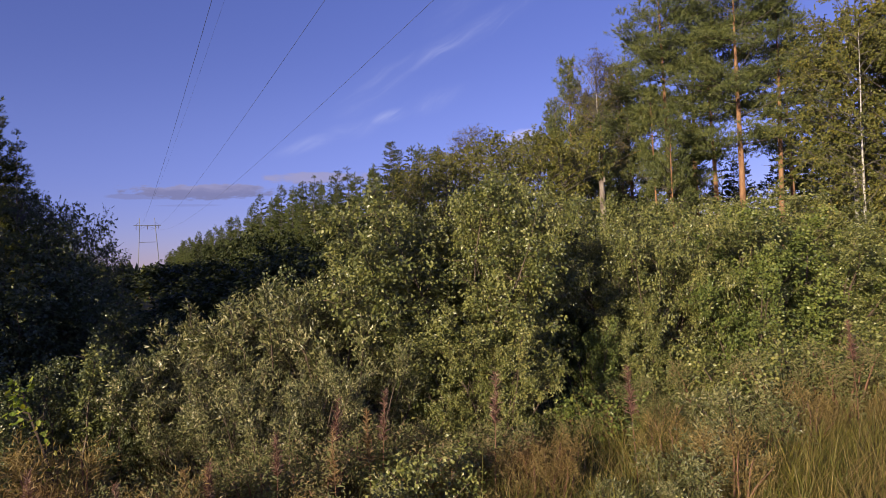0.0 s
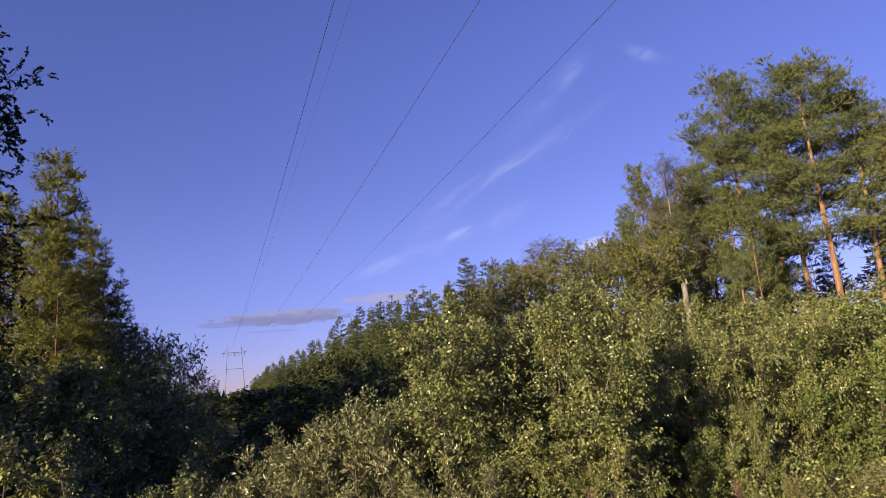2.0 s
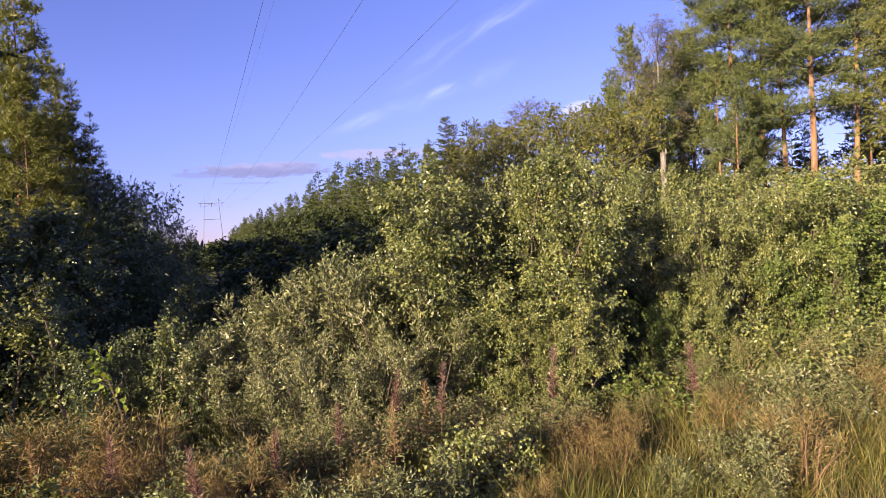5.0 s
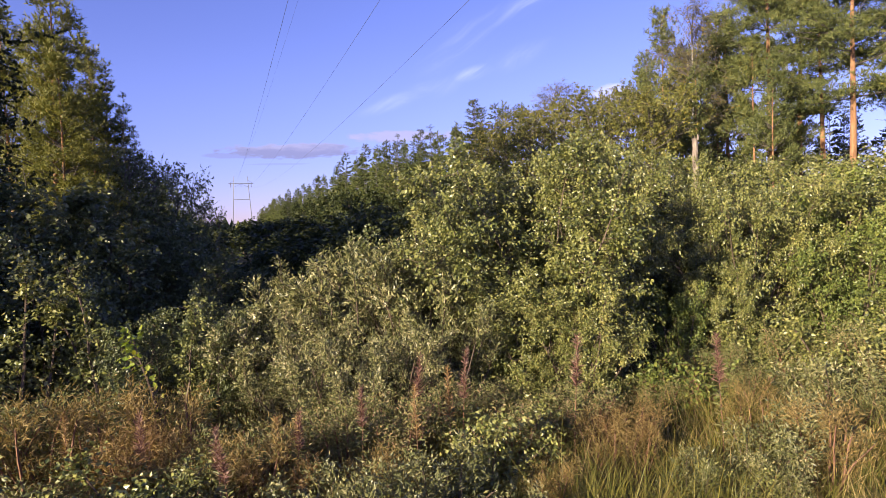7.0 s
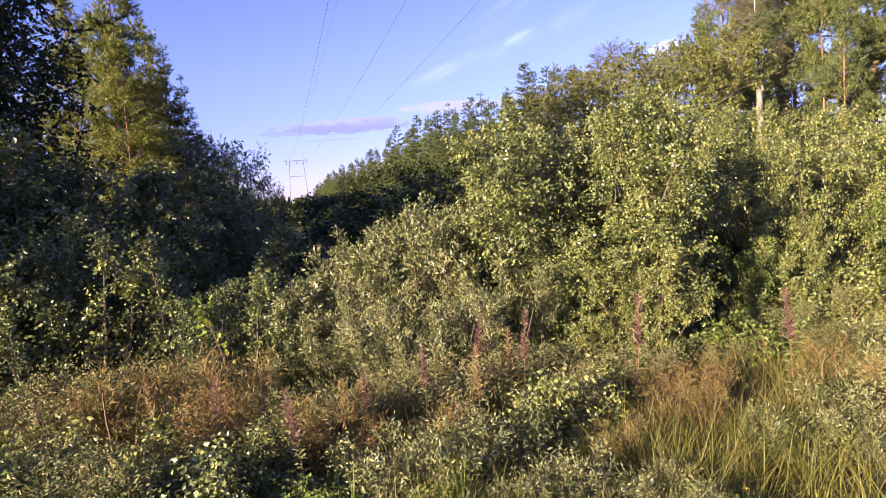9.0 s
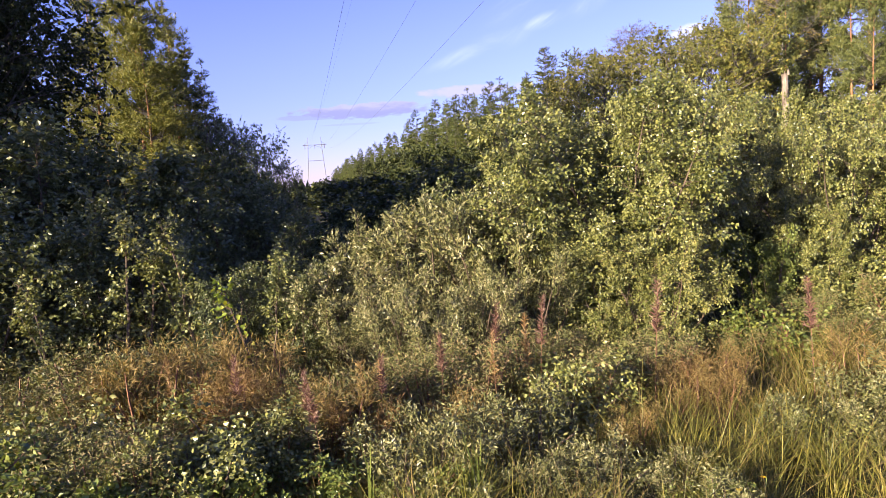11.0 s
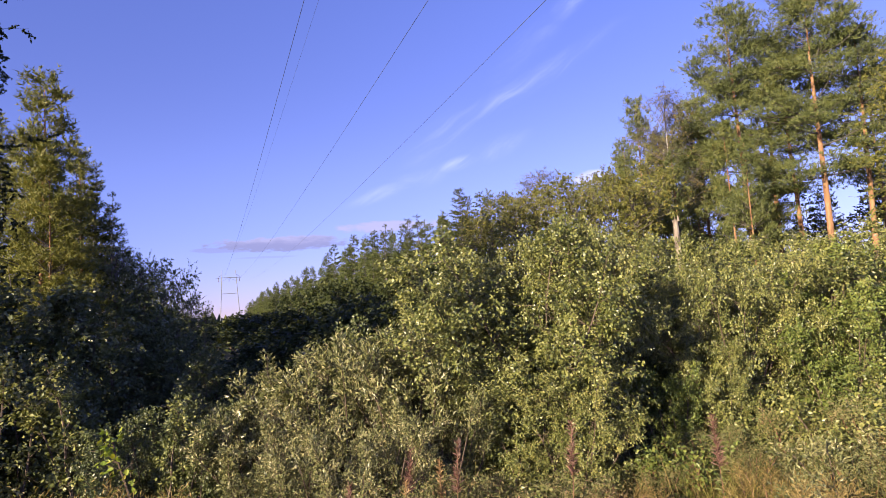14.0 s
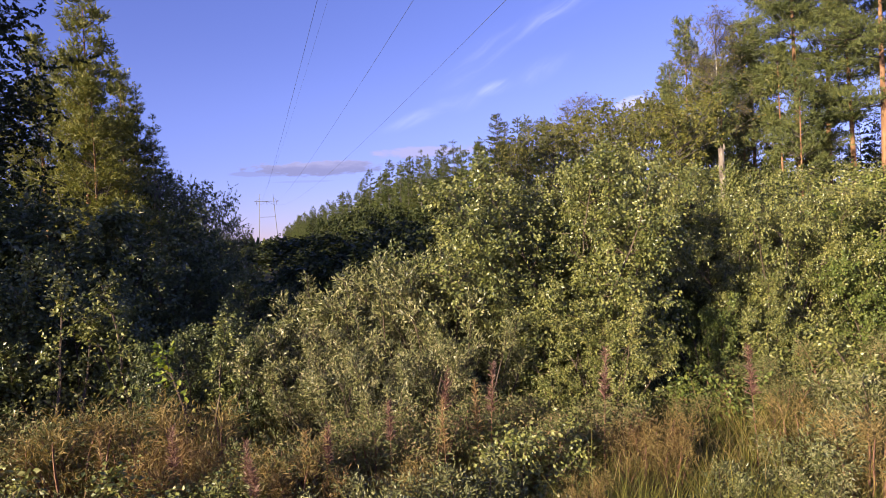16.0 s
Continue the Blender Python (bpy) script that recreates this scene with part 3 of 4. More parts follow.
def spruce(name, height, radius, girth, branches=70, tufts=16, tuft=0.26, count=8, needle=0.06, m_leaf=None):
    """A spruce: a cone of hanging limbs, with flat sprays."""
    root = new(name)
    line = trunk_line(height, 0.01)
    b = Build()
    tube(b, line, girth * 0.5 * (1.02 - np.linspace(0, 1, len(line))), 8)
    wood, crown = b, Build()
    sv, sf = needles(count, 0.6, 77, needle)
    ps, xs, zs = [], [], []
    for f in np.sort(rng.uniform(0.04, 0.99, branches)):
        p, _ = at(line, [f])
        ln = radius * (1.03 - f) ** 1.0 * rng.uniform(0.75, 1.15) + 0.12
        a = rng.uniform(0, 2 * math.pi)
        br = path3(p[0], (math.cos(a), math.sin(a), -0.25 + 0.9 * f ** 2), ln, 6, 0.12, 0.35)
        if tuft < 0.5:
            tube(wood, br, np.linspace(0.022, 0.005, 6), 3, False)
        k = max(4, int(tufts * (0.35 + 0.9 * ln / radius)))
        q, dq = at(br, rng.uniform(0.12, 1.05, k))
        side = unit(np.cross(dq, (0, 0, 1)))
        off = rng.uniform(-0.42, 0.42, k)[:, None] * (0.3 + 0.4 * ln)
        ps.append(q + side * off + np.array([0, 0, -1]) * np.abs(off) * 0.25)
        xs.append(dq + side * np.sign(off) * 0.7 + rng.normal(size=(k, 3)) * 0.3)
        zs.append(np.full(k, min(1.0, 0.42 + 1.1 * (1 - f))))
    q = line[-1] - np.array([0, 0, 1]) * rng.uniform(0, 0.9, 12)[:, None]
    ps.append(q)
    zs.append(np.full(12, 0.5))
    xs.append(rng.normal(size=(12, 3)) * 0.25 + np.array([0, 0, 1]))
    ps, xs, zs = np.concatenate(ps), np.concatenate(xs), np.concatenate(zs)
    scatter(crown, sv, sf, ps, xs, rand_dirs(len(ps)), tuft * zs * rng.uniform(0.75, 1.3, len(ps)))
    part("trunk", wood, M_GREY_BARK, root)
    part("crown", crown, m_leaf or M_SPRUCE_NEEDLE, root)
    root["nominal"] = height
    return root


def leaf_tree(name, height, crown_from, radius, girth, limbs, subs, twigs, per, leaf, size, m_leaf, m_bark, rise=0.75, bare=False):
    """A birch, aspen or alder: trunk, rising limbs with hanging twigs, leaves."""
    root = new(name)
    line = trunk_line(height, 0.04)
    b = Build()
    tube(b, line, girth * 0.5 * (1.0 - 0.93 * np.linspace(0, 1, len(line))), 9)
    wood, crown = b, Build()
    wood.slot = 1
    st, en = [], []
    for f in crown_from + (0.99 - crown_from) * np.sort(rng.uniform(0, 1, limbs) ** 0.8):
        c = (f - crown_from) / (1 - crown_from)
        p, _ = at(line, [f])
        a = rng.uniform(0, 2 * math.pi)
        ln = radius * (0.5 + 0.8 * math.sin(math.pi * (0.2 + 0.75 * c))) * rng.uniform(0.6, 1.1)
        ln = min(ln, radius * 1.05)
        br = path3(p[0], (math.cos(a), math.sin(a), rise * rng.uniform(0.6, 1.5)), ln, 7, 0.3, -0.1)
        tube(wood, br, np.linspace(0.012 + 0.008 * ln, 0.004, 7), 4, False)
        q, dq = at(br, rng.uniform(0.2, 1.0, subs))
        for qq, dd in zip(q, dq):
            sb = path3(qq, dd + rng.normal(size=3) * 0.8, 0.35 * radius * rng.uniform(0.5, 1.2), 4, 0.3, -0.5)
            tube(wood, sb, np.linspace(0.006, 0.002, 4), 3, False)
            t, td = at(sb, rng.uniform(0.2, 1, twigs))
            st.append(t)
            en.append(t + unit(td + rng.normal(size=(twigs, 3)) * 0.6 + np.array([0, 0, -0.3])) * rng.uniform(0.15, 0.4, twigs)[:, None])
    st, en = np.concatenate(st), np.concatenate(en)
    if per < 3:
        for q, e in zip(st, en):
            tube(wood, [q, e], [0.006, 0.002], 3, False)
    part("trunk", wood, (m_bark, M_GREY_BARK), root, smooth=True)
    if not bare:
        leafy(crown, (st, en), per, leaf, size, 0.6)
        part("crown", crown, m_leaf, root)
    root["nominal"] = height
    return root


def stand(src, az, d, height, label, category, group="", turn=None, wide=1.0, sink=0.0):
    """A copy of a plant at a bearing and distance, scaled to a height."""
    x, y = polar(az, d)
    k = height / src["nominal"]
    t = rng.uniform(0, 360) if turn is None else turn
    m = pose(x, y, ground_height(x, y) - 0.03 - sink, 0, 0, t)
    ob = copy_thing(src, m)
    ob.scale = (k * wide, k * wide, k)
    if "nominal" in ob:
        del ob["nominal"]
    return tagged(ob, label, category, group)


def drop_source(src):
    for o in (*src.children_recursive, src):
        bpy.data.objects.remove(o)


# sources, of which the standing plants are copies
BIRCH_BUSH = [bush("birch_bush", 3.6, 2.7, 8, 24, 9, 18, RHOMB, 0.046, M_BIRCH_LEAF, upright=0.6, whips=7, low=0.05, droop=0.5) for _ in range(3)]
BIG_BUSH = bush("birch_bush", 3.9, 3.1, 12, 28, 9, 19, RHOMB, 0.046, M_BIRCH_LEAF, upright=0.45, whips=11, low=0.03, droop=0.5)
ALDER_BUSH = [bush("alder_bush", 3.2, 2.6, 6, 24, 6, 13, RHOMB, 0.062, M_ALDER_LEAF, upright=0.7, whips=6) for _ in range(2)]
GREEN_BUSH = [bush("rowan_bush", 3.2, 2.7, 7, 24, 8, 13, RHOMB, 0.054, M_FRESH_LEAF, upright=0.6, whips=7)]
WILLOW_BUSH = [bush("willow_bush", 2.4, 1.8, 14, 14, 4, 11, WILLOW, 0.060, M_WILLOW_LEAF, upright=2.4, whips=14, droop=-0.2, twig_len=0.2) for _ in range(2)]
THICKET = [bush("thicket_bush", 3.0, 3.4, 5, 12, 5, 5, RHOMB, 0.16, M_SHADED_LEAF, upright=0.7, wood=False), bush("thicket_bush", 3.0, 3.4, 6, 16, 6, 8, RHOMB, 0.10, M_SHADED_LEAF, upright=0.7, wood=False)]
SHRUB = [bush("willow_shrub", 0.8, 0.9, 8, 11, 5, 6, WILLOW, 0.040, M_WILLOW_LEAF, upright=0.9, droop=-0.1, twig_len=0.14, wood=False),
         bush("birch_shrub", 0.9, 0.8, 7, 11, 5, 7, RHOMB, 0.034, M_BIRCH_LEAF, upright=0.9, twig_len=0.14, wood=False),
         bush("weed_clump", 0.8, 0.9, 11, 10, 5, 10, WILLOW, 0.026, M_HERB_LEAF, M_RED_STEM, upright=1.0, droop=0.1, twig_len=0.14, wood=False),
         bush("dry_herb_clump", 0.8, 0.8, 12, 8, 4, 6, THIN, 0.048, M_GRASS_DRY, M_RED_STEM, upright=2.6, droop=-0.35, twig_len=0.12, wood=False),
         bush("raspberry_shrub", 0.8, 0.9, 9, 9, 4, 6, RHOMB, 0.045, M_FRESH_LEAF, M_RED_STEM, upright=0.8, droop=0.3, twig_len=0.14),
         bush("rusty_herb_clump", 0.8, 0.7, 12, 9, 4, 7, THIN, 0.05, M_RUST_HERB, M_RED_STEM, upright=2.6, droop=-0.3, twig_len=0.12, wood=False)]
SAPLING = bush("birch_sapling", 2.0, 0.55, 2, 22, 5, 8, RHOMB, 0.04, M_BIRCH_LEAF, upright=0.8, twig_len=0.15)
TALL_SAPLING = bush("birch_sapling", 3.6, 0.75, 2, 36, 5, 9, RHOMB, 0.045, M_BIRCH_LEAF, upright=0.8, twig_len=0.15)
WHIP = bush("willow_whip", 2.5, 0.3, 3, 18, 2, 5, WILLOW, 0.078, M_WILLOW_LEAF, upright=2.2, whips=3, droop=-0.1, twig_len=0.12, low=0.4)
YELLOW = bush("yellow_sapling", 1.7, 0.35, 1, 12, 2, 3, ROUND, 0.043, M_YELLOW_LEAF, upright=0.5, twig_len=0.12, low=0.45)
rng = np.random.default_rng(21)
PINE = [pine("pine", 16.4, 0.46, 3.0, 0.40, 58, 7, 26, 0.30, 9, 12, limbs=True, needle=0.055), pine("pine", 17.0, 0.24, 2.9, 0.36, 74, 7, 26, 0.30, 9, 8, limbs=True, needle=0.055), pine("pine", 15.0, 0.50, 2.5, 0.36, 46, 7, 25, 0.30, 9, 12, limbs=True, needle=0.055)]
rng = np.random.default_rng(22)
YOUNG_PINE = [pine("young_pine", 10.0, 0.08, 2.0, 0.16, 92, 7, 9, 0.25, 7, 0, m_leaf=M_SUNLIT_NEEDLE, cone=True, needle=0.06), pine("young_pine", 10.0, 0.10, 2.1, 0.15, 80, 7, 8, 0.25, 6, 0, cone=True, needle=0.065)]
rng = np.random.default_rng(23)
SPRUCE = [spruce("spruce", 10.0, 2.1, 0.2, 110, 24, 0.33, 7, 0.08), spruce("spruce", 10.0, 1.7, 0.18, 100, 22, 0.33, 7, 0.08)]
rng = np.random.default_rng(24)
BIRCH = [leaf_tree("birch_tree", 12.0, 0.14, 2.5, 0.2, 52, 8, 5, 17, RHOMB, 0.074, M_TREE_LEAF, M_BIRCH_BARK),
         leaf_tree("birch_tree", 9.0, 0.10, 2.3, 0.13, 34, 6, 4, 7, RHOMB, 0.12, M_TREE_LEAF, M_GREY_BARK),
         leaf_tree("birch_tree", 9.5, 0.06, 2.2, 0.13, 44, 7, 5, 13, RHOMB, 0.09, M_TREE_LEAF, M_GREY_BARK)]
ALDER = [leaf_tree("alder_tree", 12.0, 0.08, 2.6, 0.22, 60, 8, 5, 20, RHOMB, 0.074, M_SHADED_LEAF, M_GREY_BARK)]
ASPEN = leaf_tree("aspen_sapling", 4.0, 0.10, 1.2, 0.05, 22, 5, 4, 10, ROUND, 0.055, M_ALDER_LEAF, M_GREY_BARK, rise=1.1)
rng = np.random.default_rng(25)
SLIM = leaf_tree("birch_tree", 9.4, 0.30, 1.25, 0.13, 34, 6, 4, 8, RHOMB, 0.07, M_TREE_LEAF, M_BIRCH_BARK)
BARE = leaf_tree("bare_birch", 9.0, 0.25, 1.6, 0.13, 34, 8, 8, 1, RHOMB, 0.07, M_AUTUMN_LEAF, M_BIRCH_BARK, rise=1.0)
rng = np.random.default_rng(26)
FAR = [spruce("far_spruce", 12.0, 2.1, 0.2, 96, 13, 0.5, 4, 0.17), spruce("far_pine", 12.0, 1.8, 0.16, 100, 15, 0.45, 5, 0.15, m_leaf=M_EDGE_NEEDLE)]

rng = np.random.default_rng(31)
# --- the bushes along the ditch: source, bearing, distance, height, breadth
L_BIRCH = "dense green birch bush with some yellowing leaves, among roadside grass"
L_WILLOW = "grey-green willow bush with narrow upright shoots behind weeds"
L_ALDER = "dark glossy-leaved alder bush in the shade"
L_GREEN = "fresh green rowan bush with dense leaves"
BUSHES = [
    (BIG_BUSH, 26.6, 8.1, 3.8, 0.95, L_BIRCH), (BIRCH_BUSH[2], 30.6, 8.7, 3.75, 0.62, L_BIRCH), (BIRCH_BUSH[0], 20.2, 8.6, 3.2, 0.7, L_BIRCH), (BIRCH_BUSH[1], 24.5, 9.6, 4.0, 0.85, L_BIRCH), (BIRCH_BUSH[0], 30.6, 10.2, 4.1, 0.72, L_BIRCH),
    (BIRCH_BUSH[1], 22.6, 7.7, 2.3, 0.8, L_BIRCH), (BIRCH_BUSH[2], 26.4, 7.3, 1.8, 0.95, L_BIRCH), (BIRCH_BUSH[0], 30.2, 7.3, 1.9, 0.95, L_BIRCH), (BIRCH_BUSH[1], 31.4, 8.3, 2.2, 0.6, L_BIRCH), (BIG_BUSH, 43.2, 10.2, 3.5, 0.72, L_BIRCH), (BIRCH_BUSH[2], 41.2, 11.6, 2.9, 0.5, L_BIRCH), (BIRCH_BUSH[0], 38.0, 14.8, 4.2, 1.0, L_BIRCH),
    (BIRCH_BUSH[0], 49.8, 11.8, 3.65, 0.95, L_BIRCH), (GREEN_BUSH[0], 53.2, 12.2, 3.3, 1.0, L_GREEN), (GREEN_BUSH[0], 50.0, 11.0, 2.6, 0.8, L_GREEN), (GREEN_BUSH[0], 38.2, 9.0, 1.75, 0.7, L_GREEN), (BIRCH_BUSH[1], 37.4, 11.6, 3.2, 0.8, L_BIRCH), (BIRCH_BUSH[2], 41.6, 9.6, 2.0, 0.8, L_BIRCH), (BIRCH_BUSH[1], 47.2, 12.6, 3.3, 0.9, L_BIRCH), (BIRCH_BUSH[0], 27.0, 9.4, 3.7, 0.9, L_BIRCH), (BIRCH_BUSH[0], 40.9, 11.4, 3.3, 0.65, L_BIRCH),
    (BIRCH_BUSH[2], 56.5, 13.4, 3.1, 1.1, L_BIRCH), (GREEN_BUSH[0], 60.5, 14.4, 2.8, 1.1, L_GREEN), (BIRCH_BUSH[1], 64.5, 15.0, 2.9, 1.1, L_BIRCH),
    (BIRCH_BUSH[1], 46.5, 14.5, 4.1, 1.0, L_BIRCH), (BIRCH_BUSH[2], 52.0, 16.0, 3.9, 1.1, L_BIRCH), (BIRCH_BUSH[0], 58.0, 17.5, 3.4, 1.2, L_BIRCH),
    (BIRCH_BUSH[0], 29.0, 13.0, 4.3, 1.0, L_BIRCH), (BIRCH_BUSH[1], 34.5, 14.5, 4.4, 1.0, L_BIRCH), (BIRCH_BUSH[2], 24.0, 13.0, 3.9, 0.9, L_BIRCH),
    (WILLOW_BUSH[0], 3.0, 7.4, 1.8, 1.0, L_WILLOW), (WILLOW_BUSH[1], 7.4, 7.7, 2.35, 0.95, L_WILLOW), (WILLOW_BUSH[0], 11.3, 7.8, 2.45, 0.95, L_WILLOW),
    (WILLOW_BUSH[1], 15.3, 7.6, 2.4, 0.85, L_WILLOW), (WILLOW_BUSH[0], 18.0, 7.0, 1.8, 0.9, L_WILLOW), (ALDER_BUSH[1], 0.2, 8.4, 1.75, 0.7, L_ALDER), (WILLOW_BUSH[1], 17.2, 8.0, 2.55, 0.85, L_WILLOW), (WILLOW_BUSH[0], 5.2, 8.3, 1.95, 0.9, L_WILLOW), (ALDER_BUSH[0], -1.6, 7.6, 1.6, 0.7, L_ALDER), (WILLOW_BUSH[1], 5.5, 6.7, 1.5, 0.9, L_WILLOW),
    (WILLOW_BUSH[0], 9.0, 6.7, 1.6, 0.9, L_WILLOW), (WILLOW_BUSH[1], 13.5, 6.6, 1.6, 0.9, L_WILLOW), (ALDER_BUSH[0], 13.5, 9.2, 2.7, 0.8, L_ALDER),
    (ALDER_BUSH[0], -3.5, 8.2, 2.05, 0.8, L_ALDER), (ALDER_BUSH[1], -7.5, 7.8, 1.75, 0.8, L_ALDER), (ALDER_BUSH[0], -11.5, 9.2, 2.5, 0.9, L_ALDER),
    (ALDER_BUSH[1], -16.0, 9.0, 2.5, 0.9, L_ALDER), (ALDER_BUSH[0], -20.5, 9.4, 2.9, 1.0, L_ALDER), (ALDER_BUSH[1], -25.5, 9.2, 3.0, 1.0, L_ALDER),
    (ALDER_BUSH[0], -9.0, 12.0, 3.0, 1.0, L_ALDER), (ALDER_BUSH[1], -14.0, 12.5, 3.8, 1.1, L_ALDER), (ALDER_BUSH[0], -19.5, 13.0, 4.4, 1.1, L_ALDER),
    (ALDER_BUSH[1], -4.5, 13.5, 3.0, 1.0, L_ALDER), (ALDER_BUSH[0], -25.0, 13.5, 5.0, 1.1, L_ALDER), (ALDER_BUSH[1], -8.5, 16.5, 4.0, 1.1, L_ALDER),
    (ALDER_BUSH[0], 0.5, 12.0, 2.3, 1.0, L_ALDER), (ALDER_BUSH[1], -30.0, 10.5, 3.6, 1.1, L_ALDER),
]
BUSHES.append((BIRCH_BUSH[1], 41.2, 11.7, 3.2, 0.6, L_BIRCH))
for src, az, d, h, wide, label in BUSHES:
    stand(src, az, d, h, label, "bush", "bushes along the ditch", wide=wide)

for az, d, h in ((-15.4, 8.0, 2.55), (-10.5, 8.0, 2.5), (17.6, 8.0, 3.15), (24.6, 8.4, 3.9), (-21.0, 7.6, 1.9), (-4.2, 7.4, 1.9)):
    stand(TALL_SAPLING if h > 3 else SAPLING, az, d, h, "slender young birch with small green leaves", "sapling", "birch saplings")
for az, d, h in ((6.7, 7.5, 2.42), (8.4, 7.7, 2.3), (10.6, 7.6, 2.5), (11.7, 7.8, 2.52), (4.3, 7.5, 2.02), (12.9, 7.5, 2.4), (1.9, 7.6, 1.85), (15.2, 7.6, 2.6)):
    stand(WHIP, az, d, h, "upright willow shoots with pale narrow leaves", "willow", "willow shoots")
stand(YELLOW, -5.4, 6.3, 2.0, "thin sapling with bright yellow-green leaves", "sapling")

rng = np.random.default_rng(32)
# --- open strip under the power line, its shade also put into the leaf colour
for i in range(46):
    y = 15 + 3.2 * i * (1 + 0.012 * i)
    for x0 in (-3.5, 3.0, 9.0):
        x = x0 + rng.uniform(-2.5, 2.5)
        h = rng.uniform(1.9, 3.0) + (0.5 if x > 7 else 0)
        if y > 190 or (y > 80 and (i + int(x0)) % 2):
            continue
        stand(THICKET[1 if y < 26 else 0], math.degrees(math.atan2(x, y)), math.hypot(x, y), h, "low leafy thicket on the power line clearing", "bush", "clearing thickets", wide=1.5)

rng = np.random.default_rng(33)
# --- trees: the tall pines on the far side of the bushes
L_PINE = "tall pine with orange upper bark and open crown"
for src, az, d, h in ((PINE[0], 50.7, 36.0, 16.2), (PINE[2], 49.1, 38.5, 14.2), (PINE[2], 53.5, 37.5, 14.6), (PINE[1], 45.5, 37.5, 17.4), (PINE[2], 54.6, 41.0, 13.5),
                      (PINE[1], 42.3, 40.0, 13.2), (PINE[0], 47.3, 41.0, 16.2)):
    stand(src, az, d, h, L_PINE, "pine", "tall pines")
L_BIRCHT = "birch with white trunk and yellow-green crown"
for src, az, d, h in ((BIRCH[0], 58.6, 27.0, 10.7), (BIRCH[2], 62.0, 29.0, 8.6), (BIRCH[2], 57.2, 30.0, 9.6), (BIRCH[2], 58.9, 27.6, 10.2), (BIRCH[2], 60.6, 28.5, 9.6), (BIRCH[2], 65.5, 27.0, 9.2),
                      (BIRCH[1], 33.0, 34.0, 8.0), (BIRCH[1], 30.5, 36.0, 8.4), (BIRCH[0], 39.0, 41.0, 11.8), (BIRCH[1], 35.4, 37.0, 8.6), (BIRCH[2], 60.5, 26.0, 8.8), (BIRCH[2], 63.5, 25.5, 7.4), (BIRCH[1], 37.5, 34.0, 8.4), (BIRCH[0], 26.5, 38.0, 8.4), (BIRCH[1], 28.5, 33.0, 7.6), (BIRCH[0], 32.2, 40.0, 9.2)):
    stand(src, az, d, h, L_BIRCHT, "birch", "birches")
stand(BARE, 28.0, 41.0, 9.8, "thinly leaved birch with grey twigs", "birch")
ob = stand(SLIM, 58.9, 24.3, 9.3, "slim white-stemmed birch with thin foliage", "birch", turn=40)
ob.matrix_basis = ob.matrix_basis @ pose(0, 0, 0, 1.5, -1.5, 0)
stand(BARE, 39.6, 36.0, 11.9, "thinly leaved birch with grey twigs", "birch")
L_YP = "young pine with dense green needles"
for az, d, h in ((37.2, 40.0, 13.6), (36.0, 41.0, 11.4), (41.4, 39.0, 12.6), (36.2, 43.0, 11.0), (44.3, 36.0, 10.5), (42.3, 43.0, 12.0), (60.5, 34.0, 10.0), (63.5, 33.0, 9.6), (46.8, 44.0, 10.0),
                 (45.5, 33.0, 9.0), (40.0, 35.0, 9.2), (57.5, 36.0, 10.5), (66.5, 31.0, 10.5), (38.9, 43.0, 12.0)):
    stand(YOUNG_PINE[1], az, d, h, L_YP, "pine", "young pines", wide=1.05)
for az, d, h in ((-13.2, 28.0, 11.9), (-10.2, 30.0, 9.6), (-15.6, 31.0, 11.0), (-12.2, 27.0, 8.4), (-11.7, 32.0, 9.8)):
    stand(YOUNG_PINE[0], az, d, h, "young pine with low sun put into its yellow-green needle colour", "pine", "young pines", wide=1.25)
L_SP = "dark conical spruce at the forest edge"
for src, az, d, h in ((SPRUCE[1], -9.4, 30.0, 9.2), (SPRUCE[1], -8.2, 29.0, 8.0), (SPRUCE[0], -7.2, 32.0, 7.0), (SPRUCE[1], -6.1, 33.0, 5.7), (SPRUCE[0], -10.4, 33.0, 9.8), (SPRUCE[0], 21.9, 46.0, 9.9), (SPRUCE[1], 24.6, 44.0, 9.0), (SPRUCE[1], 40.3, 46.0, 13.0), (SPRUCE[0], 38.3, 36.0, 6.2), (SPRUCE[1], 40.8, 37.0, 6.0), (SPRUCE[0], 43.4, 37.5, 6.4), (SPRUCE[1], 46.0, 39.0, 5.2), (SPRUCE[0], 54.2, 43.0, 9.4), (SPRUCE[1], 56.0, 43.5, 9.8), (SPRUCE[0], 50.3, 45.0, 7.4), (SPRUCE[1], 46.7, 44.0, 8.8), (SPRUCE[0], 48.9, 46.0, 6.4), (SPRUCE[1], 51.6, 46.0, 6.2)):
    stand(src, az, d, h, L_SP, "spruce", "edge spruces")
# trees at the edge on the other side, shade darkened into their leaf colour
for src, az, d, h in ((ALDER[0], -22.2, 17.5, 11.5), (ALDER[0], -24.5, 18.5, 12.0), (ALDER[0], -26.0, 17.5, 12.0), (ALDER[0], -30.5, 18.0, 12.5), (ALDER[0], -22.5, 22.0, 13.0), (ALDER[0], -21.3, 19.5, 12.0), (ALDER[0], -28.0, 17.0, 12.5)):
    stand(src, az, d, h, "tall alder with leaves darkened for the shade", "alder tree", "dark alders")
for az, d, h in ((-4.9, 19.0, 3.9), (-3.5, 19.5, 3.75), (-6.2, 18.0, 3.9), (-2.3, 21.0, 3.1), (-4.2, 17.0, 3.3), (-1.2, 22.0, 2.7), (-7.4, 18.5, 4.2)):
    stand(ASPEN, az, d, h, "slim aspen sapling with dark leaves against the sky", "sapling", "aspen saplings", wide=0.8)
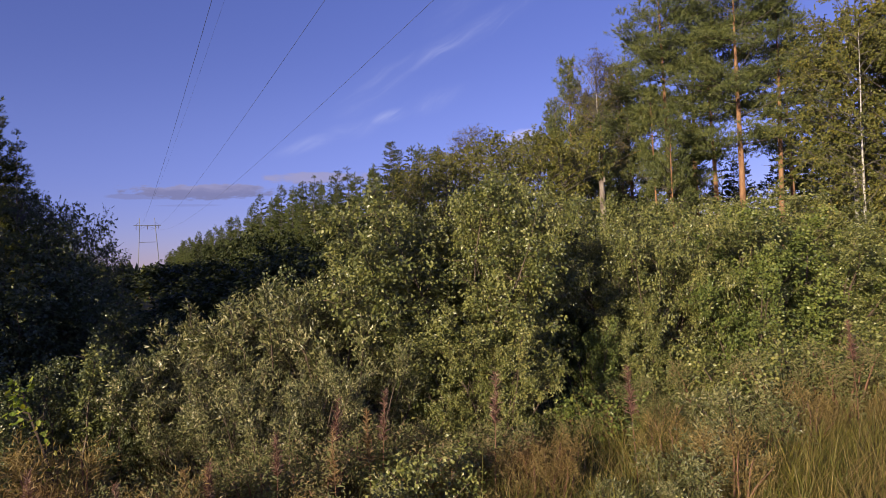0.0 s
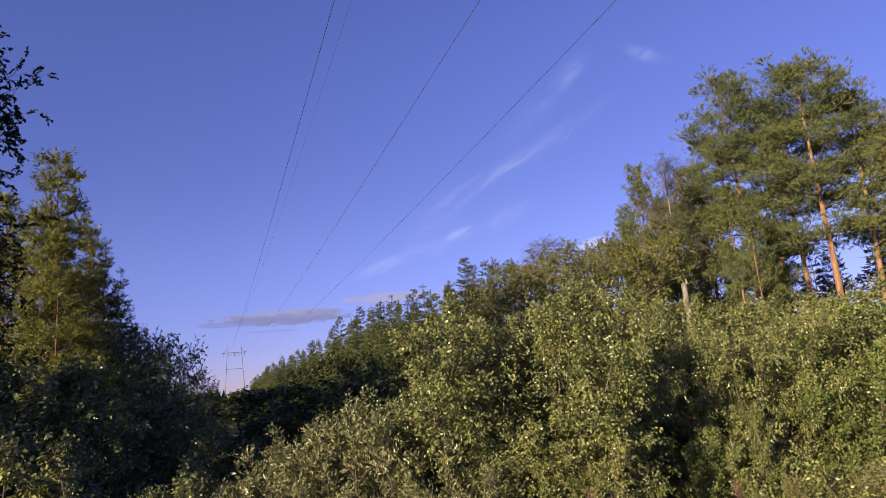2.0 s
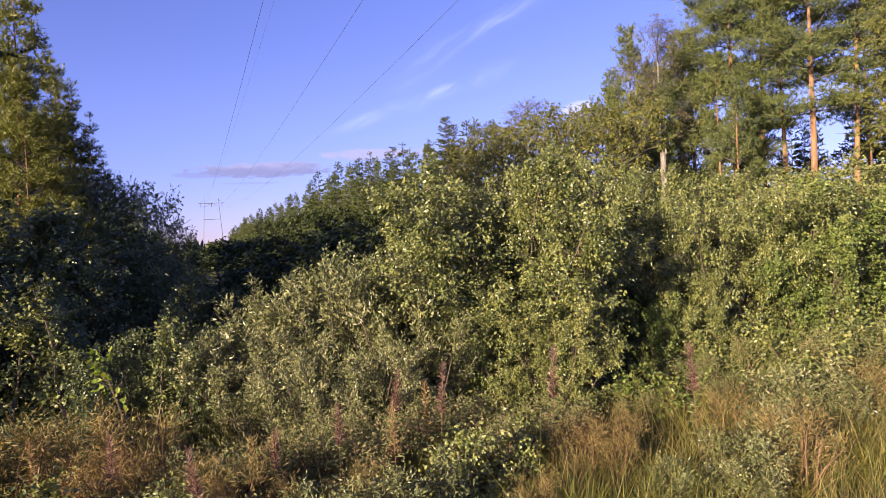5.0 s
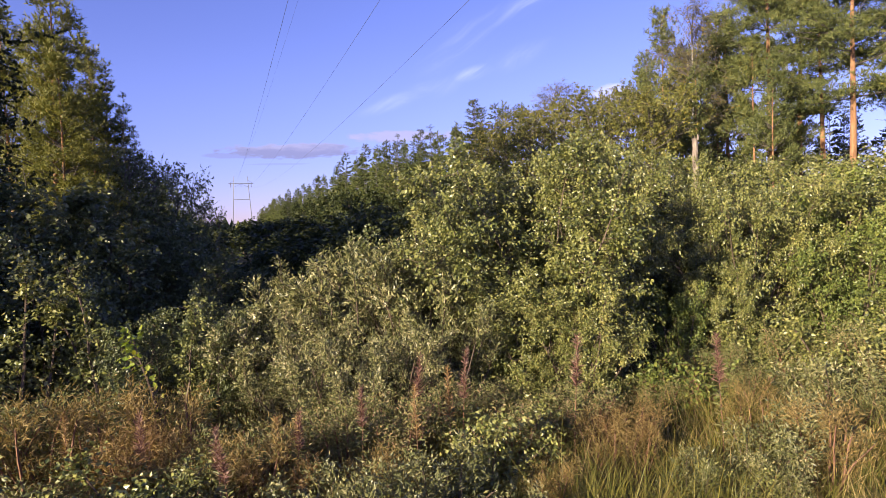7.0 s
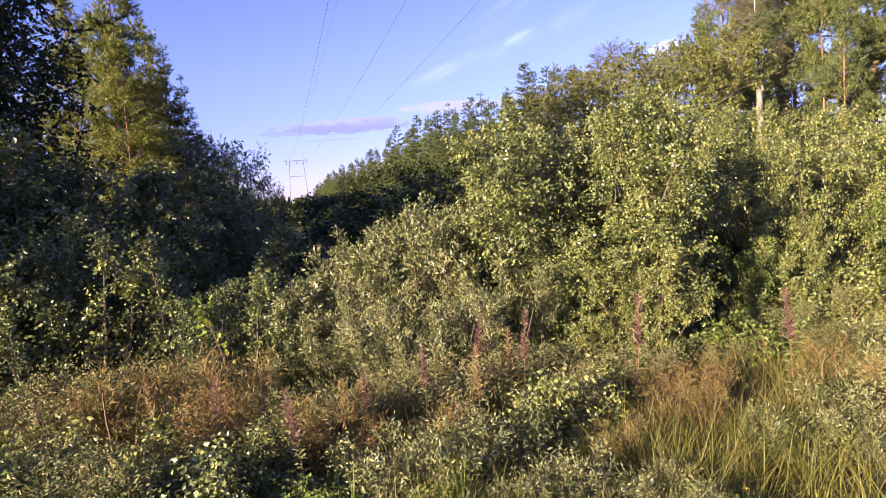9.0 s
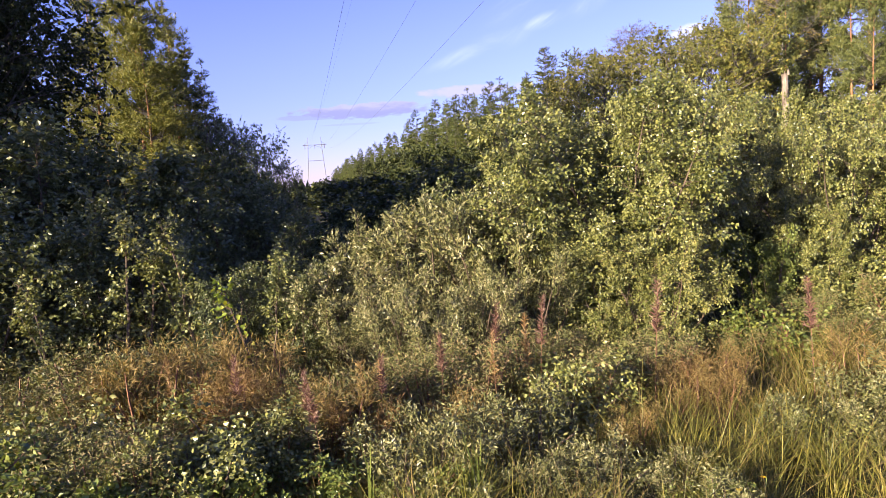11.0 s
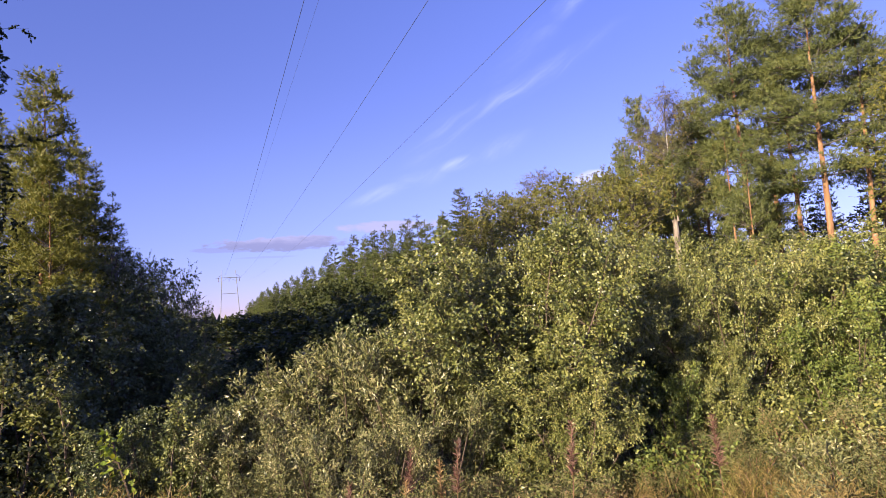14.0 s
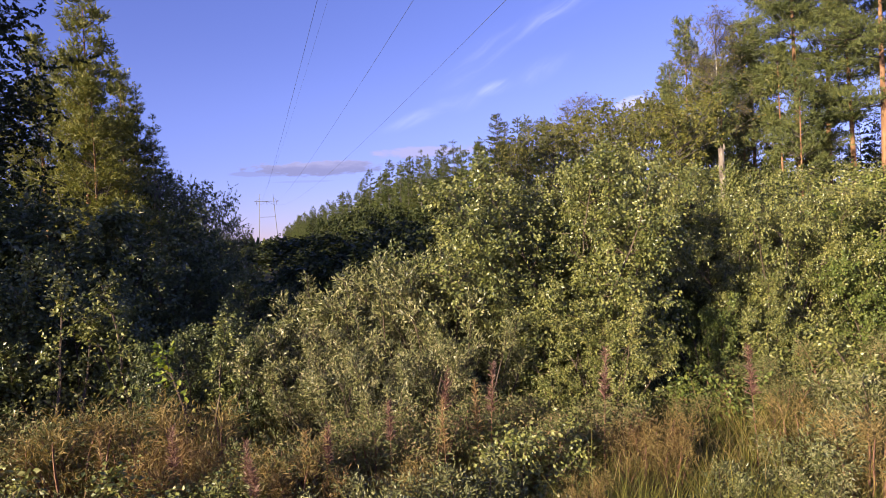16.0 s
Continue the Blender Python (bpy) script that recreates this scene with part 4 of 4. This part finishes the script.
# forest on the sun's side, added to shade the clearing; these stand unseen
for i in range(16):
    x, y = -9.5 - 1.0 * i, 6.6 + 6.5 * ((i * 0.618) % 1)
    kind = (FAR[1], BIRCH[1], FAR[0])[i % 3]
    stand(kind, math.degrees(math.atan2(x, y)), math.hypot(x, y), (11.0 if x > -17 else 8.0) + 2.5 * ((i * 0.37) % 1), "unseen roadside tree added to shade the clearing", "tree", "roadside forest", wide=1.1)
# taller rows behind the edge, added to lengthen its shade
for i in range(30):
    x, y = -14 - 15 * ((i * 0.618) % 1), 37 + 4.3 * i
    stand(FAR[i % 2], math.degrees(math.atan2(x, y)), math.hypot(x, y), 11 + 3 * ((i * 0.414) % 1), "forest tree behind the clearing's edge", "tree", "shading forest", wide=1.2)
rng = np.random.default_rng(34)
# two birches out of view, put here to dapple the left bushes with shade
for x, y, h in ((-11.6, 3.5, 7.5), (-14.8, 2.6, 8.0)):
    stand(BIRCH[1], math.degrees(math.atan2(x, y)), math.hypot(x, y), h, "unseen young birch added to shade the left bushes", "tree", "roadside forest")
# the forest edges along the clearing, running off into the distance
for i in range(40):
    y = 40 + 3.4 * i * (1 + 0.025 * i)
    x = 17.5 - 5.5 * min(y / 160, 1) + rng.uniform(-0.8, 1.0)
    h = rng.uniform(8.6, 10.6) + (0.6 if y > 50 else 0.0)
    near = y < 62
    stand(FAR[1], math.degrees(math.atan2(x - 0.9, y + 1.7)), math.hypot(x - 0.9, y + 1.7), h - rng.uniform(0.6, 2.2), "young pine at the forest edge beside the clearing", "tree", "forest edge", wide=1.3)
    for back in ((0.0, 3.0, 7.0) if y < 110 else (0.0, 5.0)):
        kind = SPRUCE[i % 2] if near and not back else FAR[(i + int(back)) % 2]
        stand(kind, math.degrees(math.atan2(x + back, y + back)), math.hypot(x + back, y + back), h + back * 0.15, "forest edge tree beside the clearing", "tree", "forest edge", wide=1.3)
for i in range(36):
    y = 34 + 3.8 * i * (1 + 0.02 * i)
    x = -7.0 - 2.5 * min(y / 200, 1) - rng.uniform(0.0, 1.5)
    h = rng.uniform(5.5, 8.0)
    kind = FAR[i % 2]
    for back in (0.0, -4.5):
        stand(kind, math.degrees(math.atan2(x + back, y)), math.hypot(x + back, y), h - back * 0.6, "forest edge tree beside the clearing", "tree", "forest edge")

# row in the darkened leaf, filling the edge's shaded lower half
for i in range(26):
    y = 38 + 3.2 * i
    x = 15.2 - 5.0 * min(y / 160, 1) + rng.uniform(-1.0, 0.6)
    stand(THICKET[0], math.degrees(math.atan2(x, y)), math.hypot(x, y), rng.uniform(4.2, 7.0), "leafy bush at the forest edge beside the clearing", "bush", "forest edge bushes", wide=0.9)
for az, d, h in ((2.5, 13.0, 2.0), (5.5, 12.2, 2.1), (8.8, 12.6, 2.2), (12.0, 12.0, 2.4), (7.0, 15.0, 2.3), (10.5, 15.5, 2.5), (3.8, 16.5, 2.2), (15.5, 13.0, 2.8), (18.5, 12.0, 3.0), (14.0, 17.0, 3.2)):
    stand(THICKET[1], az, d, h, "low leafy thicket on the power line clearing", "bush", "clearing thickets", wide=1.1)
for az, d, h in ((26.0, 30.0, 6.6), (29.3, 31.0, 7.0), (31.6, 30.0, 7.2), (34.2, 31.0, 7.6), (24.2, 34.0, 7.2), (36.4, 30.0, 7.2), (22.2, 33.0, 6.2)):
    stand(BIRCH[1], az, d, h, "young birch with dense yellowing crown at the forest edge", "birch", "birches", wide=1.1)

for az, d, h in ((45.6, 52, 10.4), (46.7, 50, 9.8), (49.4, 54, 9.2), (50.2, 51, 8.2), (51.1, 56, 8.4), (53.4, 52, 9.6), (54.4, 49, 9.4), (55.4, 53, 10.4), (56.5, 50, 10.2), (57.7, 54, 10.8), (59.2, 51, 10.4), (61.0, 53, 10.6), (63.0, 50, 10.0), (65.2, 52, 10.4), (67.5, 50, 10.0), (48.5, 58, 7.4), (52.3, 60, 7.2)):
    stand(FAR[int(az * 10) % 2], az, d, h, "dark conifer deeper in the wood behind the pines", "tree", "wood behind the pines", wide=1.2)

# --- far woods, one sheet of many crowns
b = Build()
for ring_d, n in ((330, 240), (420, 260)):
    for i in range(n):
        az = -75 + 165 * (i + rng.uniform(-0.4, 0.4)) / n
        d = ring_d + rng.uniform(-20, 40)
        x, y = polar(az, d)
        h, r = rng.uniform(6.5, 9.5), rng.uniform(1.6, 2.6)
        z = ground_height(x, y)
        a = np.arange(7) * 2 * math.pi / 7
        v, f = [], []
        for lv, (fz, fr) in enumerate(((0.0, 1.0), (0.35, 0.95), (0.7, 0.5))):
            rr = r * fr * rng.uniform(0.75, 1.25, 7)
            v += [(x + q * math.cos(t), y + q * math.sin(t), z + h * fz) for q, t in zip(rr, a)]
        v.append((x, y, z + h))
        for lv in range(2):
            for k in range(7):
                p, q = lv * 7 + k, lv * 7 + (k + 1) % 7
                f += [(p, q, q + 7), (p, q + 7, p + 7)]
        f += [(14 + k, 14 + (k + 1) % 7, 21) for k in range(7)]
        b.add(v, f)
tagged(part("far_woods", b, M_SPRUCE_NEEDLE), "distant dark coniferous woods on the skyline", "woods", kind="stuff")

for s in (BIG_BUSH, *BIRCH_BUSH, *ALDER_BUSH, *GREEN_BUSH, *WILLOW_BUSH, *THICKET, SAPLING, TALL_SAPLING, WHIP, YELLOW, *PINE, *YOUNG_PINE, *SPRUCE, *BIRCH, *ALDER, ASPEN, SLIM, BARE, *FAR):
    drop_source(s)


# ---------------------------------------------------------------- the power line
LINE_X = (3.05, 6.87, 10.7, 4.75)


def make_pylon():
    """A portal pylon: two splayed legs, crossarm, brace, peaks, strings of insulators."""
    root = new("pylon")
    d = 270.0
    x0, y0 = polar(0.78, d)
    base = ground_height(x0, y0)
    root.matrix_world = pose(x0, y0, base)
    top = 1.65 + d * math.tan(radians(4.0)) - base

    def beam(name, a, c, r, m=M_STEEL, label=""):
        b = Build()
        tube(b, np.linspace(a, c, 3), [r, r, r], 6)
        part(name, b, m, root, label)

    for s in (-1, 1):
        beam("leg", (s * 4.0, 0, -0.5), (s * 2.75, 0, top), 0.15)
        beam("peak", (s * 2.75, 0, top), (s * 2.6, 0, top + 2.9), 0.11)
        beam("arm_strut", (s * 2.75, 0, top + 1.3), (s * 4.3, 0, top + 0.1), 0.06)
    beam("crossarm", (-4.8, 0, top), (4.8, 0, top), 0.13)
    beam("brace", (-3.25, 0, top - 6.4), (3.25, 0, top - 6.4), 0.11)
    for s in (-1, 1):
        beam("diagonal", (s * 2.9, 0, top - 1.5), (0, 0, top - 0.1), 0.05)
    for x in (-3.95, 0.0, 3.95):
        b = Build()
        z = np.repeat(np.linspace(top, top - 1.5, 9), 2)
        r = np.tile([0.05, 0.13], 9)
        pts = np.stack([np.full(18, x), np.zeros(18), z + np.tile([0.03, -0.03], 9)], axis=1)
        tube(b, pts, r, 7)
        part("insulator", b, M_GLASS_DISC, root, "brown insulator string")
    tagged(root, "grey steel portal pylon with two splayed legs", "pylon")
    return x0, base + top - 1.5, d


px, pz, pd = make_pylon()
for i, x in enumerate(LINE_X):
    # straight in plan from pylon to pylon, sagging in a parabola; the last one is the thin earth wire above
    b = Build()
    y = np.linspace(-150, pd, 71)
    low, end, gauge = ((11.3, px + (i - 1) * 3.95, 0.0095) if i < 3 else (14.9, px - 2.6, 0.005))
    Z = low + (pz + (0 if i < 3 else 4.3) - low) * ((y - 60) / (pd - 60)) ** 2
    tube(b, np.stack([x + (end - x) * y / pd, y, Z], axis=1), np.full(71, gauge), 5)
    tagged(part("power_line", b, M_WIRE), "dark sagging overhead power line wire" if i < 3 else "thin earth wire of the power line", "power line", "power lines")

# ---------------------------------------------------------------- broken trunk among the bushes
x, y = polar(39.95, 12.4)
z0 = ground_height(x, y)
top = 1.65 + 12.4 * math.tan(radians(6.35)) - z0
b = Build()
zs = np.linspace(-0.1, top, 12)
line = np.stack([0.03 * np.sin(zs * 1.3), 0.02 * np.cos(zs * 1.7), zs], axis=1)
tube(b, line, 0.62 * np.array([0.11, 0.105, 0.10, 0.098, 0.095, 0.094, 0.09, 0.092, 0.088, 0.086, 0.086, 0.08]), 11)
for k, (dx, dy, hh) in enumerate(((0.025, 0.012, 0.08), (-0.02, 0.025, 0.05), (0.0, -0.03, 0.06))):
    tube(b, [(dx, dy, top - 0.03), (dx * 1.2, dy * 1.2, top + hh)], [0.022, 0.005], 5)
ob = part("broken_trunk", b, M_SNAG)
ob.location = (x, y, z0)
tagged(ob, "pale barkless broken birch trunk standing among bushes", "tree stump")

# ---------------------------------------------------------------- herbs and grass by the road
rng = np.random.default_rng(35)


def fireweed(height, head, m_head=None):
    root = new("fireweed")
    line = path3((0, 0, 0), (rng.normal() * 0.03, rng.normal() * 0.03, 1), height, 9, 0.07)
    b = Build()
    tube(b, line, np.linspace(0.006, 0.002, 9), 5)
    part("stem", b, M_RED_STEM, root)
    b = Build()
    n = 60
    p, d = at(line, rng.uniform(0.12, 1 - head, n))
    ax = rng.normal(size=(n, 3)) * np.array([1, 1, 0.2]) + np.array([0, 0, 0.25])
    scatter(b, LANCE[0], LANCE[1], p, ax, np.array([0, 0, 1]) + rng.normal(size=(n, 3)) * 0.4, 0.085 * rng.uniform(0.6, 1.2, n))
    part("leaves", b, M_HERB_LEAF, root)
    b = Build()
    n = 260
    f = rng.uniform(1 - head, 1.0, n)
    p, d = at(line, f)
    ax = rng.normal(size=(n, 3)) * np.array([0.8, 0.8, 0.3]) + np.array([0, 0, 0.75])
    spike = ([(-0.035, 0, 0), (0.035, 0, 0), (0.05, 0.6, 0.06), (0, 1, 0.16), (-0.05, 0.6, 0.06)], [(0, 1, 2), (0, 2, 4), (4, 2, 3)])
    scatter(b, spike[0], spike[1], p, ax, rand_dirs(n), 0.05 * rng.uniform(0.5, 1.5, n) * (1.25 - 0.5 * (f - 1 + head) / head))
    part("seed_head", b, m_head or M_SEED_HEAD, root)
    root["nominal"] = height
    return root


FIREWEED = [fireweed(1.3, 0.32), fireweed(1.2, 0.28), fireweed(1.2, 0.4, M_RUST_HERB)]
for k, az, el, d in ((0, 29.3, -9.5, 5.8), (0, 19.2, -10.7, 5.6), (1, 14.6, -11.1, 5.6), (1, 10.1, -13.3, 5.2), (1, -1.5, -15.7, 4.6),
                     (0, 41.6, -9.4, 6.2), (1, 4.1, -14.9, 4.9), (2, 4.8, -15.4, 4.9), (1, -8.3, -13.4, 5.2), (2, -13.2, -13.1, 5.4), 
                     (2, 15.5, -13.6, 5.2), (2, 3.2, -15.2, 5.0), (2, -7.4, -13.9, 5.2), (1, -0.9, -16.6, 4.5), (0, 58.0, -5.6, 9.0), (2, 18.4, -12.2, 5.5)):
    x, y = polar(az, d)
    h = 1.65 + d * math.tan(radians(el)) - ground_height(x, y)
    stand(FIREWEED[k], az, d, max(h, 0.5), ("fireweed gone to seed, with pinkish seed head", "fireweed gone to seed, with pinkish seed head", "withered rust-brown fireweed among the grass")[k], "fireweed", "fireweed", wide=1.0)

SHRUB_LABEL = ("low grey-green willow shrub in the grass", "low birch shrub in the grass", "weedy herb clump with narrow leaves", "withered tan herb clump in the grass", "raspberry shrub with toothed green leaves in the grass", "withered rust-orange herb clump in the grass")
for k, az, d, h in ((0, 8.0, 4.1, 0.8), (0, 5.0, 4.6, 0.75), (0, 11.0, 4.4, 0.7), (1, -8.5, 4.8, 1.05), (1, -11.0, 4.5, 0.95), (2, -16.5, 4.6, 0.95), (2, -21.0, 4.8, 1.0), (1, -24.0, 5.4, 1.15),
                    (2, -3.5, 5.0, 0.9), (2, 1.5, 5.2, 1.0), (0, 17.0, 4.6, 0.85), (1, 22.0, 5.3, 1.05), (0, 44.5, 6.0, 0.72),
                     (2, 8.5, 5.6, 1.0), (2, 13.0, 5.6, 1.05), (2, -19.0, 6.3, 1.2),
                    (2, -13.5, 6.2, 1.15), (2, -24.5, 6.6, 1.2), (0, 50.0, 7.6, 1.0), (2, 20.0, 6.2, 1.0), (0, 30.5, 4.4, 0.5), (0, 35.0, 4.0, 0.5), (1, -28.0, 4.6, 1.0), (3, -6.0, 6.0, 1.15), (3, -14.7, 6.0, 1.2), (3, -10.5, 6.0, 1.1), (3, 1.3, 5.0, 0.95), (3, 34.6, 6.0, 0.8), (3, 13.4, 4.7, 0.7), (3, 11.0, 5.0, 0.7), (3, 31.6, 5.8, 0.75), (3, -8.0, 5.4, 0.9), (4, -22.5, 4.5, 0.85), (4, -19.0, 4.2, 0.75), (4, -26.0, 4.9, 0.95), (4, -15.8, 4.5, 0.8), (4, -10.8, 4.3, 0.65), (4, 9.5, 4.0, 0.55), (4, -1.5, 4.3, 0.6), (4, 38.4, 7.6, 0.9), (4, 33.8, 4.3, 0.4), (5, -8.6, 5.4, 0.95), (5, 1.8, 4.9, 0.8), (5, 32.6, 6.0, 0.75), (0, 47.6, 6.4, 0.85), (0, 45.6, 5.6, 0.55), (1, 42.0, 5.5, 0.55), (0, 24.5, 4.3, 0.6), (0, 20.5, 4.1, 0.55), (3, 27.5, 5.0, 0.6), (3, 49.0, 6.2, 0.9), (3, -3.0, 5.1, 0.8), (3, -4.5, 5.2, 0.85), (3, 0.5, 5.0, 0.8), (1, -6.0, 4.8, 0.75), (2, -14.0, 5.0, 0.8), (2, 24.0, 5.8, 0.9), (2, 30.0, 6.2, 0.9), (2, 27.0, 6.2, 0.8), (2, 43.0, 8.0, 0.8), (1, 45.0, 9.2, 1.2), (2, 47.0, 9.0, 1.0), (1, 49.5, 8.8, 1.3), (2, 52.0, 8.8, 1.2), (1, 54.5, 9.8, 1.4), (2, 57.0, 9.6, 1.2), (1, 60.0, 10.6, 1.4), (2, 51.0, 7.4, 0.9), (3, 54.0, 8.0, 0.9), (2, 41.0, 8.4, 0.9), (3, 44.0, 6.8, 0.8), (2, 62.5, 11.2, 1.3), (2, 36.5, 7.4, 0.7), (0, 39.5, 5.4, 0.6)):
    stand(SHRUB[k], az, d, h, SHRUB_LABEL[k], "shrub", "roadside shrubs")
for s in (*SHRUB, *FIREWEED):
    drop_source(s)

BLADE = ([(-0.5, 0, 0), (0.5, 0, 0), (-0.42, 0.4, 0.04), (0.42, 0.4, 0.04), (-0.28, 0.74, 0.17), (0.28, 0.74, 0.17), (0, 1, 0.38)],
         [(0, 1, 3), (0, 3, 2), (2, 3, 5), (2, 5, 4), (4, 5, 6)])


def blades(b, pos, length, width, lean=0.35, bow=1.0):
    n = len(pos)
    axis = rng.normal(size=(n, 3)) * np.array([lean, lean, 0]) + np.array([0, 0, 1])
    ang = rng.uniform(0, 2 * math.pi, n)
    normal = np.stack([np.cos(ang), np.sin(ang), np.zeros(n)], axis=1)
    size = np.stack([width * rng.uniform(0.6, 1.4, n), length, length * bow * rng.uniform(0.3, 1.6, n)], axis=1)
    scatter(b, BLADE[0], BLADE[1], pos, axis, normal, size)


def meadow():
    rng = np.random.default_rng(36)
    green, dry = Build(), Build()
    n = 9600
    az = rng.uniform(-34, 70, n)
    d = np.sqrt(rng.uniform(1.9 ** 2, 13.5 ** 2, n))
    gp, gl, dp, dl = [], [], [], []
    for a, r in zip(az, d):
        x, y = polar(a, r)
        inner = 9.0 if a < 36 else 9.0 + (a - 36) * 0.25
        if r > inner:
            continue
        k = int(20 if r < 6 else 12)
        if noise.noise((x * 1.4, y * 1.4, 6.0)) < -0.16 and r < 6.5:
            continue
        # thin grass bares dark soil here in place of a cast shadow
        if a > 37 and r < 4.4 + 0.8 * noise.noise((x, y, 8.0)) and rng.uniform() < 0.85:
            continue
        wide = 0.035 if rng.uniform() < 0.7 else 0.12
        px_, py_ = x + rng.normal(size=k) * wide, y + rng.normal(size=k) * wide
        z = ground_height(x, y) - 0.05
        tone = noise.noise((x * 0.55, y * 0.55, 2.0)) + 0.12 * rng.normal()
        tone += 0.40 * max(0, min((a - 22) / 16, 1)) - 0.40 * max(0, min((a - 47) / 6, 1)) + 0.2 * noise.noise((x * 2.3, y * 2.3, 4.0)) - 0.25 * max(0, min((-a) / 10, 1)) * (1 if 4.8 < r < 7 else 0)
        if a < 30 and r < 4.3:
            tone += 0.3
        tall = (0.28 + 0.10 * r) if r < 5 else 0.78
        tall = tall * (0.75 + 0.5 * noise.noise((x * 0.8, y * 0.8, 9.0)) + 0.3 * noise.noise((x * 2.6, y * 2.6, 1.0)))
        L = np.maximum(0.16, 0.9 * tall * rng.uniform(0.55, 1.2, k))
        pts = np.stack([px_, py_, np.full(k, z)], axis=1)
        if tone > -0.02:
            gp.append(pts)
            gl.append(L)
            if rng.uniform() < 0.5:
                dp.append(pts[:5] + 0.02)
                dl.append(L[:5] * 1.15)
        else:
            dp.append(pts)
            dl.append(L)
    blades(green, np.concatenate(gp), np.concatenate(gl), 0.0062, 0.24, 2.1)
    blades(dry, np.concatenate(dp), np.concatenate(dl), 0.0056, 0.26, 2.0)
    tagged(part("meadow_grass", green, M_GRASS_GREEN), "long yellow-green roadside grass", "grass", kind="stuff")
    tagged(part("dry_grass", dry, M_GRASS_DRY), "withered tan roadside grass", "grass", kind="stuff")


meadow()


def sword_clump():
    root = new("reed_clump")
    for i in range(7):
        b = Build()
        blades(b, np.array([[rng.normal() * 0.05, rng.normal() * 0.05, -0.03]]), np.array([rng.uniform(0.6, 1.0)]), 0.019, 0.08, 0.2)
        part("blade", b, M_FRESH_LEAF, root)
    root["nominal"] = 1.0
    return root


reed = sword_clump()
for az, d, h in ((13.4, 3.9, 1.0), (12.6, 4.0, 0.9), (2.5, 4.0, 0.95), (3.4, 4.2, 0.8), (37.6, 5.2, 0.75)):
    stand(reed, az, d, h, "clump of upright bright green blade leaves", "reed", "reed clumps")
drop_source(reed)


def small_flower(az, d, h):
    root = new("yellow_flower")
    b = Build()
    tube(b, path3((0, 0, 0), (0.1, 0, 1), h, 6, 0.1), np.linspace(0.003, 0.002, 6), 5)
    part("stem", b, M_FRESH_LEAF, root)
    b = Build()
    n = 16
    t = np.linspace(0, 2 * math.pi, n, endpoint=False)
    ax = np.stack([np.cos(t), np.sin(t), np.full(n, 0.25)], axis=1)
    scatter(b, LANCE[0], LANCE[1], np.tile([[0.1 * h, 0, h]], (n, 1)), ax, np.tile([[0, 0, 1.0]], (n, 1)), np.full(n, 0.022))
    part("flower_head", b, M_PETAL, root)
    x, y = polar(az, d)
    root.matrix_world = pose(x, y, ground_height(x, y), 0, 0, 30)
    tagged(root, "small yellow hawkweed flower in the grass", "flower", "yellow flowers")


M_PETAL = leaf_material("yellow_petal", [(0.0, (0.55, 0.36, 0.02)), (1.0, (0.75, 0.52, 0.03))], 0.5, 0.3)
small_flower(35.6, 3.9, 0.42)
small_flower(37.5, 4.3, 0.35)
